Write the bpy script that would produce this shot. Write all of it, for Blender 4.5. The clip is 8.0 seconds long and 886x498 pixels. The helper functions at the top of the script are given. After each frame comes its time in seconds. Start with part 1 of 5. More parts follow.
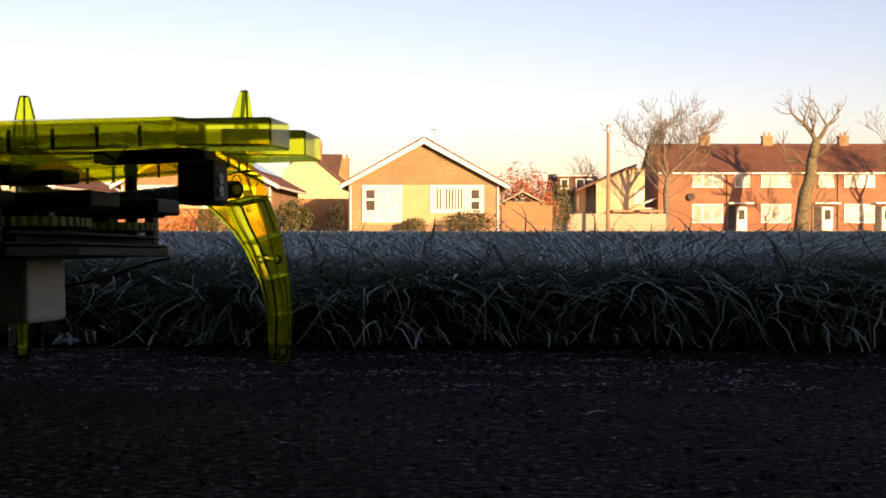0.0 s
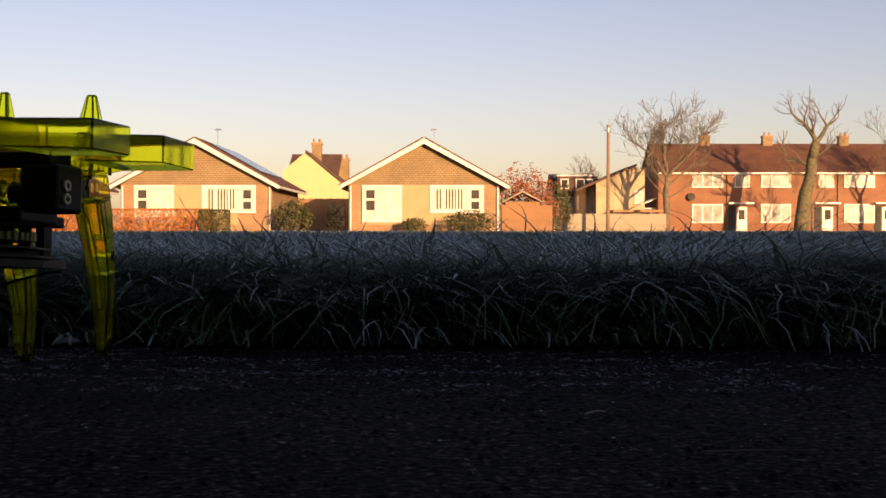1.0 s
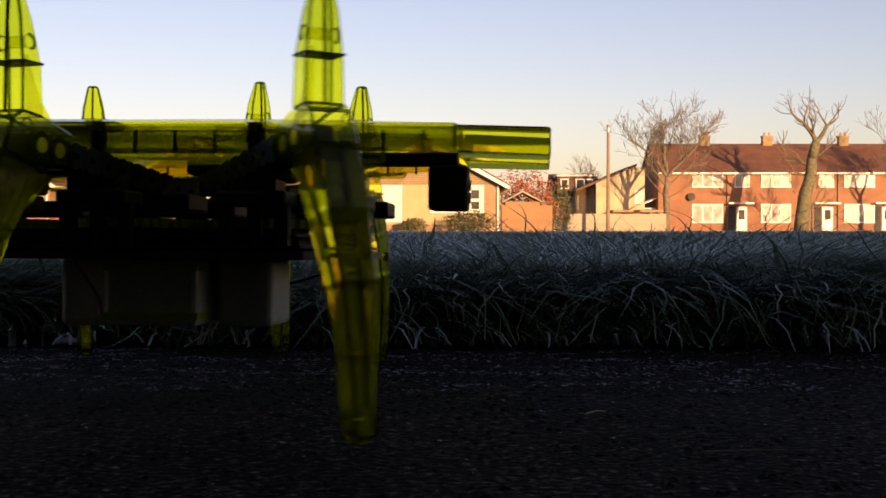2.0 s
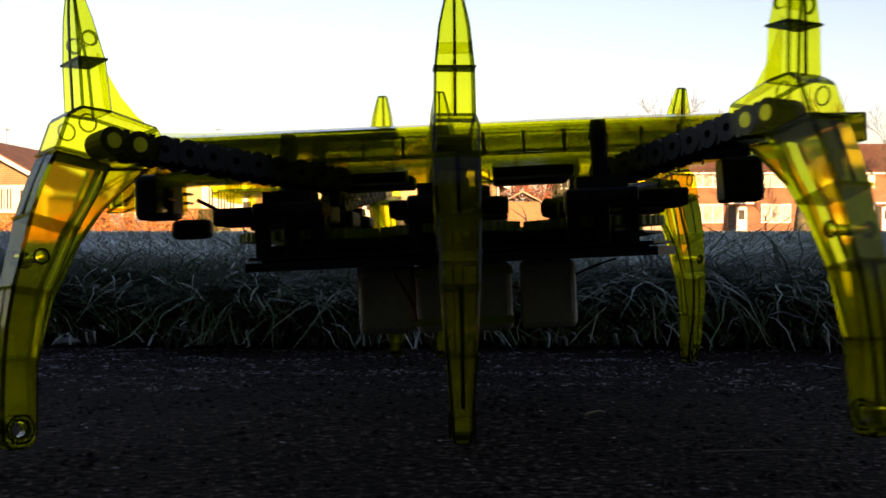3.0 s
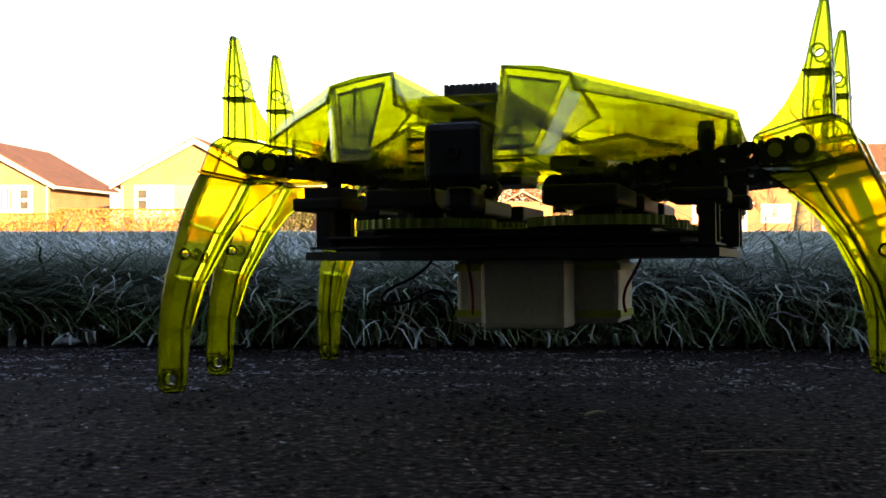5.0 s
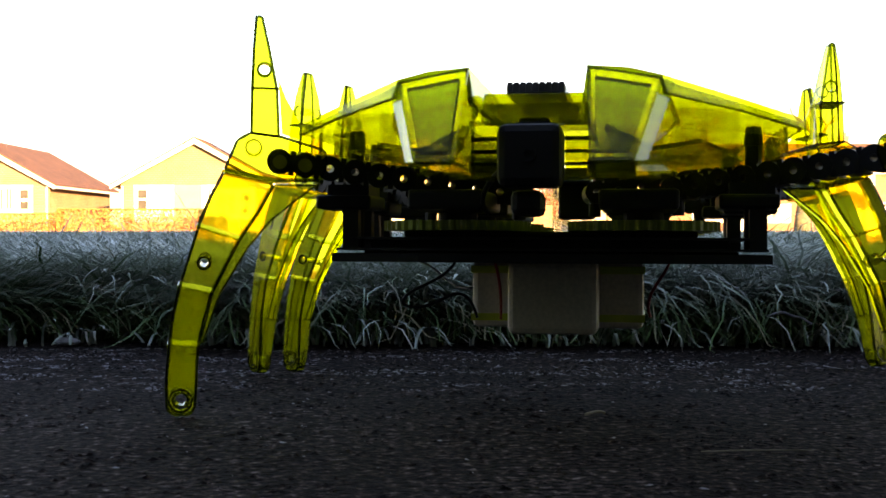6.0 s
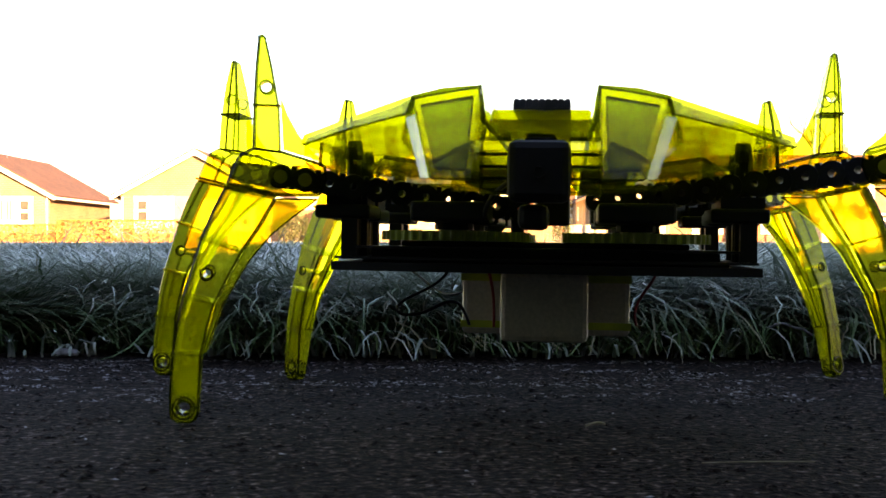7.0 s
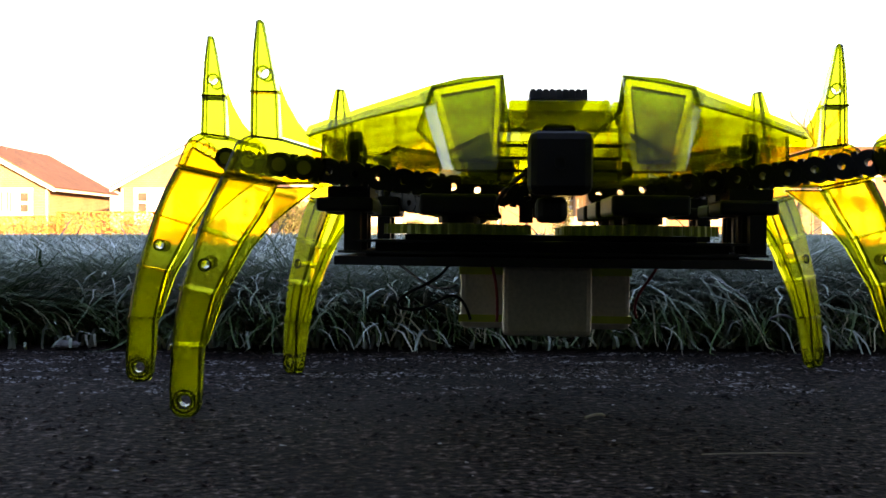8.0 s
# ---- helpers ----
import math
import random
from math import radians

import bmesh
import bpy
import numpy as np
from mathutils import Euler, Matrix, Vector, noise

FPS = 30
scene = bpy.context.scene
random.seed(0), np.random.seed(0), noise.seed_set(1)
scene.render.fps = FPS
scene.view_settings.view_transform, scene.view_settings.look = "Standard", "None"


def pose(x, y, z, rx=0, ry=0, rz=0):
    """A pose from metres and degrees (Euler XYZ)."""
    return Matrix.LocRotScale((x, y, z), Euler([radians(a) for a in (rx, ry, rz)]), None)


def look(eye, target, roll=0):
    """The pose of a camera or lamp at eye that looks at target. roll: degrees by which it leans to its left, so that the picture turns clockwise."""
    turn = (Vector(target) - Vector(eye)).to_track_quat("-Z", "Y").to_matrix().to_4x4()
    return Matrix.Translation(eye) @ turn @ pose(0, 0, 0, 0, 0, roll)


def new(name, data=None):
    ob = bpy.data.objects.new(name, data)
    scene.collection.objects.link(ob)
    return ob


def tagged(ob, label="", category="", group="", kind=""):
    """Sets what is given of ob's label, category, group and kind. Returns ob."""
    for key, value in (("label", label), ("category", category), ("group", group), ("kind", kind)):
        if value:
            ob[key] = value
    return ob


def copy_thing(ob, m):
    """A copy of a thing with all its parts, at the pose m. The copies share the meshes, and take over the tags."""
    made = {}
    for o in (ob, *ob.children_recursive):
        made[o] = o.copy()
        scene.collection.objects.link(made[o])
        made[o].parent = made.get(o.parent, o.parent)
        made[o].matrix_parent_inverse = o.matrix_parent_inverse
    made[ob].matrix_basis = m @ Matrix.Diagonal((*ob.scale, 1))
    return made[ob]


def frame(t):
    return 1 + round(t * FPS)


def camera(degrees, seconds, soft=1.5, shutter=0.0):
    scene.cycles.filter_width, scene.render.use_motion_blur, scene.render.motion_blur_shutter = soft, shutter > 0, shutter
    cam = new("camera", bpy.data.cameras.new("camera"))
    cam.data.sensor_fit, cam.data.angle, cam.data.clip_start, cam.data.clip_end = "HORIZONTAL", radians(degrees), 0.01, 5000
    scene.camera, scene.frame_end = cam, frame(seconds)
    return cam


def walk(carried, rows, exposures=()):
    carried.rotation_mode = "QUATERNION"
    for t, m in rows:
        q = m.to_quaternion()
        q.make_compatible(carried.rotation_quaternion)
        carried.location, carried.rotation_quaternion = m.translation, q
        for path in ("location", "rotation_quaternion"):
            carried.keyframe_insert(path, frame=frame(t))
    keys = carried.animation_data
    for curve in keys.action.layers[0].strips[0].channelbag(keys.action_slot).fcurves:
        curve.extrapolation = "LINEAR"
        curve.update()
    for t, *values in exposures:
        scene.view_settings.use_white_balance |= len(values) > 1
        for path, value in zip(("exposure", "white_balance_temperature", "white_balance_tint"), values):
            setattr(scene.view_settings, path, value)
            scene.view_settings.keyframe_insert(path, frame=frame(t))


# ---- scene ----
cam = camera(42.0, 8.0, 1.6, 0.2)
EYE_H = 0.09
walk(cam, [
    (0.0, pose(0, 0, EYE_H, 89.07)),
    (6.0, pose(0, 0, EYE_H, 89.07)),
    (6.25, pose(0, 0, EYE_H, 89.30)),
    (6.5, pose(0, 0, EYE_H, 89.52)),
    (7.0, pose(0, 0, EYE_H, 89.62)),
    (7.5, pose(0, 0, EYE_H, 89.38)),
    (8.0, pose(0, 0, EYE_H, 89.21)),
], exposures=[(0.0, 1.25, 7200, 43), (0.5, 0.95, 7200, 43), (1.2, 0.75, 7200, 43), (2.3, 1.05, 7200, 42), (3.0, 1.5, 7300, 36), (3.5, 2.1, 7400, 28), (4.5, 2.6, 7400, 30), (8.0, 3.12, 7400, 31)])

# ---- light ----
SUN_EL, SUN_AZ = 9.0, 155.0      # degrees; azimuth clockwise from +y
world = bpy.data.worlds.new("sky")
scene.world = world
world.use_nodes = True
wn = world.node_tree
bg = wn.nodes["Background"]
sky = wn.nodes.new("ShaderNodeTexSky")
sky.sky_type = "NISHITA"
sky.sun_disc = False
sky.ozone_density, sky.dust_density = 1.5, 1.0
sky.sun_elevation, sky.sun_rotation = radians(SUN_EL), radians(SUN_AZ)
wn.links.new(sky.outputs[0], bg.inputs[0])
bg.inputs[1].default_value = 0.10
sun_lamp = bpy.data.lights.new("sun", "SUN")
sun_lamp.energy, sun_lamp.angle, sun_lamp.color = 4.6, radians(0.5), (1.0, 0.73, 0.32)
sun_dir = Vector((math.sin(radians(SUN_AZ)) * math.cos(radians(SUN_EL)), math.cos(radians(SUN_AZ)) * math.cos(radians(SUN_EL)), math.sin(radians(SUN_EL))))
sun = new("sun", sun_lamp)
sun.matrix_world = look(sun_dir * 50, (0, 0, 0))


# ---- materials ----
def ramp(nt, fac, stops):
    r = nt.nodes.new("ShaderNodeValToRGB")
    while len(r.color_ramp.elements) < len(stops):
        r.color_ramp.elements.new(0.5)
    for e, (p, c) in zip(r.color_ramp.elements, stops):
        e.position, e.color = p, (*c, 1)
    nt.links.new(fac, r.inputs[0])
    return r.outputs[0]


def noise_tex(nt, scale, detail=4, coord="Object", stretch=None):
    tc = nt.nodes.new("ShaderNodeTexCoord")
    n = nt.nodes.new("ShaderNodeTexNoise")
    n.inputs["Scale"].default_value, n.inputs["Detail"].default_value = scale, detail
    src = tc.outputs[coord]
    if stretch:
        mp = nt.nodes.new("ShaderNodeMapping")
        mp.inputs["Scale"].default_value = stretch
        nt.links.new(src, mp.inputs[0])
        src = mp.outputs[0]
    nt.links.new(src, n.inputs["Vector"])
    return n.outputs["Fac"]


def mixc(nt, fac, a, b, kind="MIX"):
    m = nt.nodes.new("ShaderNodeMix")
    m.data_type, m.blend_type = "RGBA", kind
    for sock, v in ((m.inputs[0], fac), (m.inputs[6], a), (m.inputs[7], b)):
        if isinstance(v, (int, float)):
            sock.default_value = v
        elif isinstance(v, tuple):
            sock.default_value = (*v, 1)
        else:
            nt.links.new(v, sock)
    return m.outputs[2]


def bump(nt, bsdf, height, strength, dist):
    b = nt.nodes.new("ShaderNodeBump")
    b.inputs["Strength"].default_value, b.inputs["Distance"].default_value = strength, dist
    nt.links.new(height, b.inputs["Height"])
    nt.links.new(b.outputs[0], bsdf.inputs["Normal"])


def plain(name, lo, hi, rough=0.7, scale=8.0, metal=0.0, grain=0.0, grain_scale=60.0, dist=0.01, spec=0.5):
    """A surface whose colour wanders from lo to hi at two scales."""
    m = bpy.data.materials.new(name)
    m.use_nodes = True
    nt = m.node_tree
    b = nt.nodes["Principled BSDF"]
    c1 = ramp(nt, noise_tex(nt, scale), [(0.3, lo), (0.7, hi)])
    c2 = ramp(nt, noise_tex(nt, grain_scale, 2), [(0.3, (0.8, 0.8, 0.8)), (0.7, (1, 1, 1))])
    nt.links.new(mixc(nt, 1.0, c1, c2, "MULTIPLY"), b.inputs["Base Color"])
    b.inputs["Roughness"].default_value, b.inputs["Metallic"].default_value = rough, metal
    b.inputs["Specular IOR Level"].default_value = spec
    if grain:
        bump(nt, b, noise_tex(nt, grain_scale, 3), grain, dist)
    return m


def coursed(name, lo, hi, mortar, row, width, rough=0.85, joint=0.012):
    """Brick or tile courses of real size, on walls too far off for pieces."""
    m = bpy.data.materials.new(name)
    m.use_nodes = True
    nt = m.node_tree
    b = nt.nodes["Principled BSDF"]
    tc = nt.nodes.new("ShaderNodeTexCoord")
    sx = nt.nodes.new("ShaderNodeSeparateXYZ")
    nt.links.new(tc.outputs["Object"], sx.inputs[0])
    ad = nt.nodes.new("ShaderNodeMath")
    nt.links.new(sx.outputs[0], ad.inputs[0])
    nt.links.new(sx.outputs[1], ad.inputs[1])
    cx = nt.nodes.new("ShaderNodeCombineXYZ")
    nt.links.new(ad.outputs[0], cx.inputs[0])
    nt.links.new(sx.outputs[2], cx.inputs[1])
    br = nt.nodes.new("ShaderNodeTexBrick")
    nt.links.new(cx.outputs[0], br.inputs["Vector"])
    br.inputs["Color1"].default_value, br.inputs["Color2"].default_value = (*lo, 1), (*hi, 1)
    br.inputs["Mortar"].default_value = (*mortar, 1)
    br.inputs["Scale"].default_value = 1.0
    br.inputs["Mortar Size"].default_value = joint
    br.inputs["Row Height"].default_value, br.inputs["Brick Width"].default_value = row, width
    c2 = ramp(nt, noise_tex(nt, 0.9), [(0.3, (0.7, 0.7, 0.7)), (0.7, (1, 1, 1))])
    nt.links.new(mixc(nt, 1.0, br.outputs["Color"], c2, "MULTIPLY"), b.inputs["Base Color"])
    b.inputs["Roughness"].default_value = rough
    bump(nt, b, br.outputs["Fac"], -0.4, 0.01)
    return m


def clear_plastic(name, tint, haze=0.06, rough=0.08, bend=0.0, gloss=(0.60, 0.012)):
    """Tinted see-through plastic: light goes straight through, with a little haze and a clear gloss."""
    m = bpy.data.materials.new(name)
    m.use_nodes = True
    nt = m.node_tree
    nt.nodes.remove(nt.nodes["Principled BSDF"])
    out = nt.nodes["Material Output"]
    tr = nt.nodes.new("ShaderNodeBsdfRefraction" if bend else "ShaderNodeBsdfTransparent")
    if bend:
        tr.inputs["IOR"].default_value, tr.inputs["Roughness"].default_value = bend, 0.12
    tl = nt.nodes.new("ShaderNodeBsdfTranslucent")
    gl = nt.nodes.new("ShaderNodeBsdfGlossy")
    gl.inputs["Roughness"].default_value = rough
    var = ramp(nt, noise_tex(nt, 22, 3), [(0.3, tuple(c * 0.88 for c in tint)), (0.7, tint)])
    nt.links.new(var, tr.inputs[0])
    tl.inputs[0].default_value = (tint[0], tint[1], tint[2], 1)
    m1 = nt.nodes.new("ShaderNodeMixShader")
    m1.inputs[0].default_value = haze
    nt.links.new(tr.outputs[0], m1.inputs[1])
    nt.links.new(tl.outputs[0], m1.inputs[2])
    lw = nt.nodes.new("ShaderNodeLayerWeight")
    lw.inputs[0].default_value = 0.5
    pw = nt.nodes.new("ShaderNodeMath")
    pw.operation = "POWER"
    pw.inputs[1].default_value = 4.5
    nt.links.new(lw.outputs["Facing"], pw.inputs[0])
    fr = nt.nodes.new("ShaderNodeMath")
    fr.operation = "MULTIPLY_ADD"
    fr.inputs[1].default_value, fr.inputs[2].default_value = gloss
    nt.links.new(pw.outputs[0], fr.inputs[0])
    m2 = nt.nodes.new("ShaderNodeMixShader")
    nt.links.new(fr.outputs[0], m2.inputs[0])
    nt.links.new(m1.outputs[0], m2.inputs[1])
    nt.links.new(gl.outputs[0], m2.inputs[2])
    nt.links.new(m2.outputs[0], out.inputs[0])
    return m


LIME = clear_plastic("lime_plastic", (0.965, 0.955, 0.16), 0.04)
LIME_LEG = clear_plastic("lime_leg_plastic", (0.965, 0.955, 0.16), 0.12, 0.08, 1.10)
LIME_CLEAR = clear_plastic("lime_spike_plastic", (0.965, 0.965, 0.16), 0.05)
LIME_SHELL = clear_plastic("lime_shell_plastic", (0.81, 0.825, 0.09), 0.035)
LIME_VISOR = clear_plastic("lime_visor_plastic", (0.60, 0.66, 0.22), 0.05, 0.08, 0.0, (0.6, 0.015))
LIME_CHAMFER = clear_plastic("polished_lime_chamfer", (0.80, 0.84, 0.14), 0.05, 0.12, 0.0, (0.9, 0.10))
LIME_RIB = clear_plastic("lime_plastic_cross_ribs", (0.62, 0.63, 0.03), 0.08)
# edge darkening put into the tint; thin ribs, dividers and slats share it
LIME_EDGE = clear_plastic("lime_ribs_and_painted_edges", (0.17, 0.20, 0.005), 0.06)
GEAR = plain("green_gear_plastic", (0.15, 0.20, 0.01), (0.20, 0.26, 0.015), 0.4, 40)
BAND = plain("green_motor_band", (0.40, 0.50, 0.02), (0.50, 0.60, 0.03), 0.35, 40)
BLACK = plain("black_plastic", (0.008, 0.008, 0.009), (0.014, 0.014, 0.015), 0.55, 60, grain=0.1, grain_scale=900, dist=0.0005, spec=0.2)
BEIGE = plain("beige_motor_plastic", (0.60, 0.55, 0.45), (0.68, 0.63, 0.52), 0.45, 30, grain=0.1, grain_scale=500, dist=0.0005)
STEEL = plain("screw_steel", (0.45, 0.44, 0.42), (0.6, 0.58, 0.55), 0.3, 200, metal=1.0)
WIRE_RED = plain("red_wire", (0.25, 0.01, 0.01), (0.32, 0.02, 0.02), 0.5, 100)
TOPPLATE = plain("grey_top_plate", (0.05, 0.05, 0.055), (0.09, 0.09, 0.1), 0.3, 120)

BRICK_TAN = coursed("tan_tile_hanging", (0.32, 0.22, 0.11), (0.38, 0.26, 0.13), (0.18, 0.12, 0.07), 0.10, 0.17)
BRICK_BROWN = coursed("brown_brick", (0.32, 0.15, 0.06), (0.42, 0.21, 0.09), (0.42, 0.33, 0.22), 0.075, 0.225)
BRICK_RED = coursed("red_brick", (0.27, 0.085, 0.035), (0.33, 0.11, 0.05), (0.3, 0.2, 0.13), 0.075, 0.225)
BRICK_CREAM = coursed("cream_brick", (0.50, 0.38, 0.22), (0.58, 0.45, 0.27), (0.5, 0.42, 0.3), 0.075, 0.225)
TILE_RED = coursed("red_roof_tile", (0.15, 0.062, 0.035), (0.21, 0.085, 0.045), (0.08, 0.04, 0.03), 0.12, 0.3)
TILE_BROWN = coursed("brown_roof_tile", (0.13, 0.07, 0.05), (0.18, 0.09, 0.06), (0.05, 0.03, 0.025), 0.12, 0.3)
PANEL_TAN = plain("tan_render_panel", (0.46, 0.34, 0.18), (0.54, 0.40, 0.22), 0.9, 1.5, grain=0.2, grain_scale=20)
GLASS_DULL = plain("curtained_glass", (0.13, 0.12, 0.11), (0.50, 0.47, 0.42), 0.25, 1.6)
CREAM = plain("cream_render", (0.62, 0.50, 0.26), (0.70, 0.56, 0.30), 0.9, 1.5, grain=0.2, grain_scale=20)
WHITE = plain("white_paint", (0.72, 0.70, 0.66), (0.82, 0.80, 0.77), 0.45, 3)
CURTAIN = plain("net_curtain", (0.5, 0.48, 0.44), (0.68, 0.66, 0.6), 0.9, 6)
DARKROOM = plain("dark_interior", (0.03, 0.03, 0.03), (0.08, 0.07, 0.06), 0.9, 2)
FENCE = plain("fence_wood", (0.30, 0.15, 0.07), (0.40, 0.22, 0.11), 0.85, 3, grain=0.3, grain_scale=12)
FENCE_GREY = plain("grey_fence_wood", (0.36, 0.30, 0.22), (0.46, 0.38, 0.28), 0.85, 3, grain=0.3, grain_scale=12)
BARK = plain("bark", (0.11, 0.085, 0.06), (0.24, 0.19, 0.13), 0.9, 5, grain=0.8, grain_scale=18, dist=0.03)
IVY = plain("mossy_bark", (0.085, 0.075, 0.045), (0.19, 0.165, 0.085), 0.9, 5, grain=0.8, grain_scale=18, dist=0.03)
POLE_WOOD = plain("pole_wood", (0.20, 0.13, 0.08), (0.30, 0.2, 0.12), 0.85, 4, grain=0.3, grain_scale=30)
LEAF_RUST = plain("rust_leaves", (0.28, 0.08, 0.04), (0.42, 0.14, 0.07), 0.8, 2)
LEAF_GREEN = plain("evergreen_leaves", (0.045, 0.055, 0.018), (0.12, 0.11, 0.035), 0.7, 2)
LEAF_DARK = plain("dark_leaves", (0.02, 0.022, 0.014), (0.04, 0.035, 0.02), 0.7, 2)
HEDGE_RUST = plain("beech_hedge_leaves", (0.46, 0.15, 0.035), (0.62, 0.25, 0.07), 0.8, 1.5)
SOLAR = plain("solar_panel", (0.05, 0.06, 0.09), (0.07, 0.08, 0.12), 0.15, 1)
SOIL = plain("field_ground", (0.03, 0.04, 0.02), (0.08, 0.09, 0.05), 0.95, 3, grain=0.5, grain_scale=40)
# for the added shade wall behind the camera
BEHIND = plain("dark_shade_wall", (0.03, 0.035, 0.02), (0.06, 0.06, 0.035), 0.95, 1.5, grain=0.5, grain_scale=6)


def asphalt():
    m = bpy.data.materials.new("frosted_asphalt")
    m.use_nodes = True
    nt = m.node_tree
    b = nt.nodes["Principled BSDF"]
    base = ramp(nt, noise_tex(nt, 260, 5), [(0.40, (0.0028, 0.0018, 0.0015)), (0.53, (0.015, 0.0098, 0.0080)), (0.63, (0.052, 0.037, 0.031)), (0.74, (0.18, 0.15, 0.14))])
    patch = ramp(nt, noise_tex(nt, 7, 4), [(0.4, (0.7, 0.68, 0.66)), (0.65, (1.15, 1.15, 1.18))])
    c = mixc(nt, 1.0, base, patch, "MULTIPLY")
    nt.links.new(c, b.inputs["Base Color"])
    b.inputs["Roughness"].default_value = 1.0
    b.inputs["Specular IOR Level"].default_value = 0.06
    bump(nt, b, noise_tex(nt, 240, 4), 1.0, 0.004)
    return m


def grass_mat():
    m = bpy.data.materials.new("frosted_grass")
    m.use_nodes = True
    nt = m.node_tree
    b = nt.nodes["Principled BSDF"]
    geo = nt.nodes.new("ShaderNodeNewGeometry")
    c = ramp(nt, geo.outputs["Random Per Island"], [(0.0, (0.035, 0.080, 0.018)), (0.45, (0.070, 0.135, 0.035)), (0.80, (0.12, 0.17, 0.07)), (0.97, (0.32, 0.28, 0.16))])
    sx = nt.nodes.new("ShaderNodeAttribute")
    sx.attribute_name = "frost"
    fr = nt.nodes.new("ShaderNodeMath")
    fr.operation = "MULTIPLY"
    nt.links.new(sx.outputs["Fac"], fr.inputs[0])
    nt.links.new(ramp(nt, noise_tex(nt, 90, 4), [(0.3, (0.25, 0.25, 0.25)), (0.62, (1, 1, 1))]), fr.inputs[1])
    nt.links.new(mixc(nt, fr.outputs[0], c, (0.84, 0.90, 0.88)), b.inputs["Base Color"])
    b.inputs["Roughness"].default_value = 0.75
    b.inputs["Specular IOR Level"].default_value = 0.25
    return m


ASPHALT, GRASS = asphalt(), grass_mat()
STONE_GREY = plain("grey_stone", (0.16, 0.15, 0.15), (0.34, 0.33, 0.33), 0.85, 150)
SPECK = plain("frost_specks", (0.09, 0.085, 0.088), (0.32, 0.31, 0.325), 0.8, 200)
STRAW = plain("dead_straw", (0.22, 0.18, 0.10), (0.40, 0.35, 0.24), 0.8, 90)


# ---- mesh helpers ----
def add_box(bm, x0, x1, y0, y1, z0, z1, m=None):
    vs = [bm.verts.new((x, y, z)) for x in (x0, x1) for y in (y0, y1) for z in (z0, z1)]
    for f in ((0, 1, 3, 2), (4, 6, 7, 5), (0, 4, 5, 1), (2, 3, 7, 6), (0, 2, 6, 4), (1, 5, 7, 3)):
        bm.faces.new([vs[i] for i in f])
    if m is not None:
        bmesh.ops.transform(bm, matrix=m, verts=vs)
    return vs


def box(x0, x1, y0, y1, z0, z1, bevel=0.0, m=None):
    bm = bmesh.new()
    add_box(bm, x0, x1, y0, y1, z0, z1, m)
    if bevel:
        bmesh.ops.bevel(bm, geom=bm.edges[:], offset=bevel, segments=2, affect="EDGES", profile=0.5)
    return bm


def add_cyl(bm, p, q, r0, r1=None, n=12, cap=True):
    p, q = Vector(p), Vector(q)
    r1 = r0 if r1 is None else r1
    turn = (q - p).to_track_quat("Z", "Y").to_matrix()
    rings = []
    for c, r in ((p, r0), (q, r1)):
        rings.append([bm.verts.new(c + turn @ Vector((r * math.cos(2 * math.pi * i / n), r * math.sin(2 * math.pi * i / n), 0))) for i in range(n)])
    for i in range(n):
        bm.faces.new((rings[0][i], rings[0][(i + 1) % n], rings[1][(i + 1) % n], rings[1][i]))
    if cap:
        bm.faces.new(rings[0][::-1])
        bm.faces.new(rings[1])


def add_tube(bm, p, q, r_out, r_in, n=14):
    """A short tube: a ring with a real hole."""
    p, q = Vector(p), Vector(q)
    turn = (q - p).to_track_quat("Z", "Y").to_matrix()
    loops = []
    for c, r in ((p, r_out), (q, r_out), (q, r_in), (p, r_in)):
        loops.append([bm.verts.new(c + turn @ Vector((r * math.cos(2 * math.pi * i / n), r * math.sin(2 * math.pi * i / n), 0))) for i in range(n)])
    for k in range(4):
        a, b = loops[k], loops[(k + 1) % 4]
        for i in range(n):
            bm.faces.new((a[i], a[(i + 1) % n], b[(i + 1) % n], b[i]))


def loft(bm, rings, closed=True, caps=True):
    vr = [[bm.verts.new(p) for p in r] for r in rings]
    n = len(vr[0])
    for a, b in zip(vr, vr[1:]):
        for i in range(n if closed else n - 1):
            bm.faces.new((a[i], a[(i + 1) % n], b[(i + 1) % n], b[i]))
    if closed and caps:
        bm.faces.new(vr[0][::-1])
        bm.faces.new(vr[-1])


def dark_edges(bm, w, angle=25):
    """Bevels the sharp edges; the ribs' deeper tint paints in the light lost there."""
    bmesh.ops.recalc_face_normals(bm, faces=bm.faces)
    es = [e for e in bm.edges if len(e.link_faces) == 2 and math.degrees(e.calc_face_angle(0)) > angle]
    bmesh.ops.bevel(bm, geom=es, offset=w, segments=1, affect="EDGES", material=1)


def part(name, bm, material, parent=None, label="", smooth=False):
    bmesh.ops.recalc_face_normals(bm, faces=bm.faces)
    me = bpy.data.meshes.new(name)
    bm.to_mesh(me)
    bm.free()
    me.materials.append(material)
    if smooth:
        for p in me.polygons:
            p.use_smooth = True
    ob = new(name, me)
    # second slot: the painted dark tint for bevels and rims
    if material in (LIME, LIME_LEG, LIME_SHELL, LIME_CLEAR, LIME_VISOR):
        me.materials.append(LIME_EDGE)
    if parent:
        ob.parent = parent
    if label:
        tagged(ob, label)
    return ob


def thing(name, label, category, m=None, group="", kind=""):
    ob = new(name)
    ob.empty_display_size = 0.05
    if m is not None:
        ob.matrix_basis = m
    return tagged(ob, label, category, group, kind)


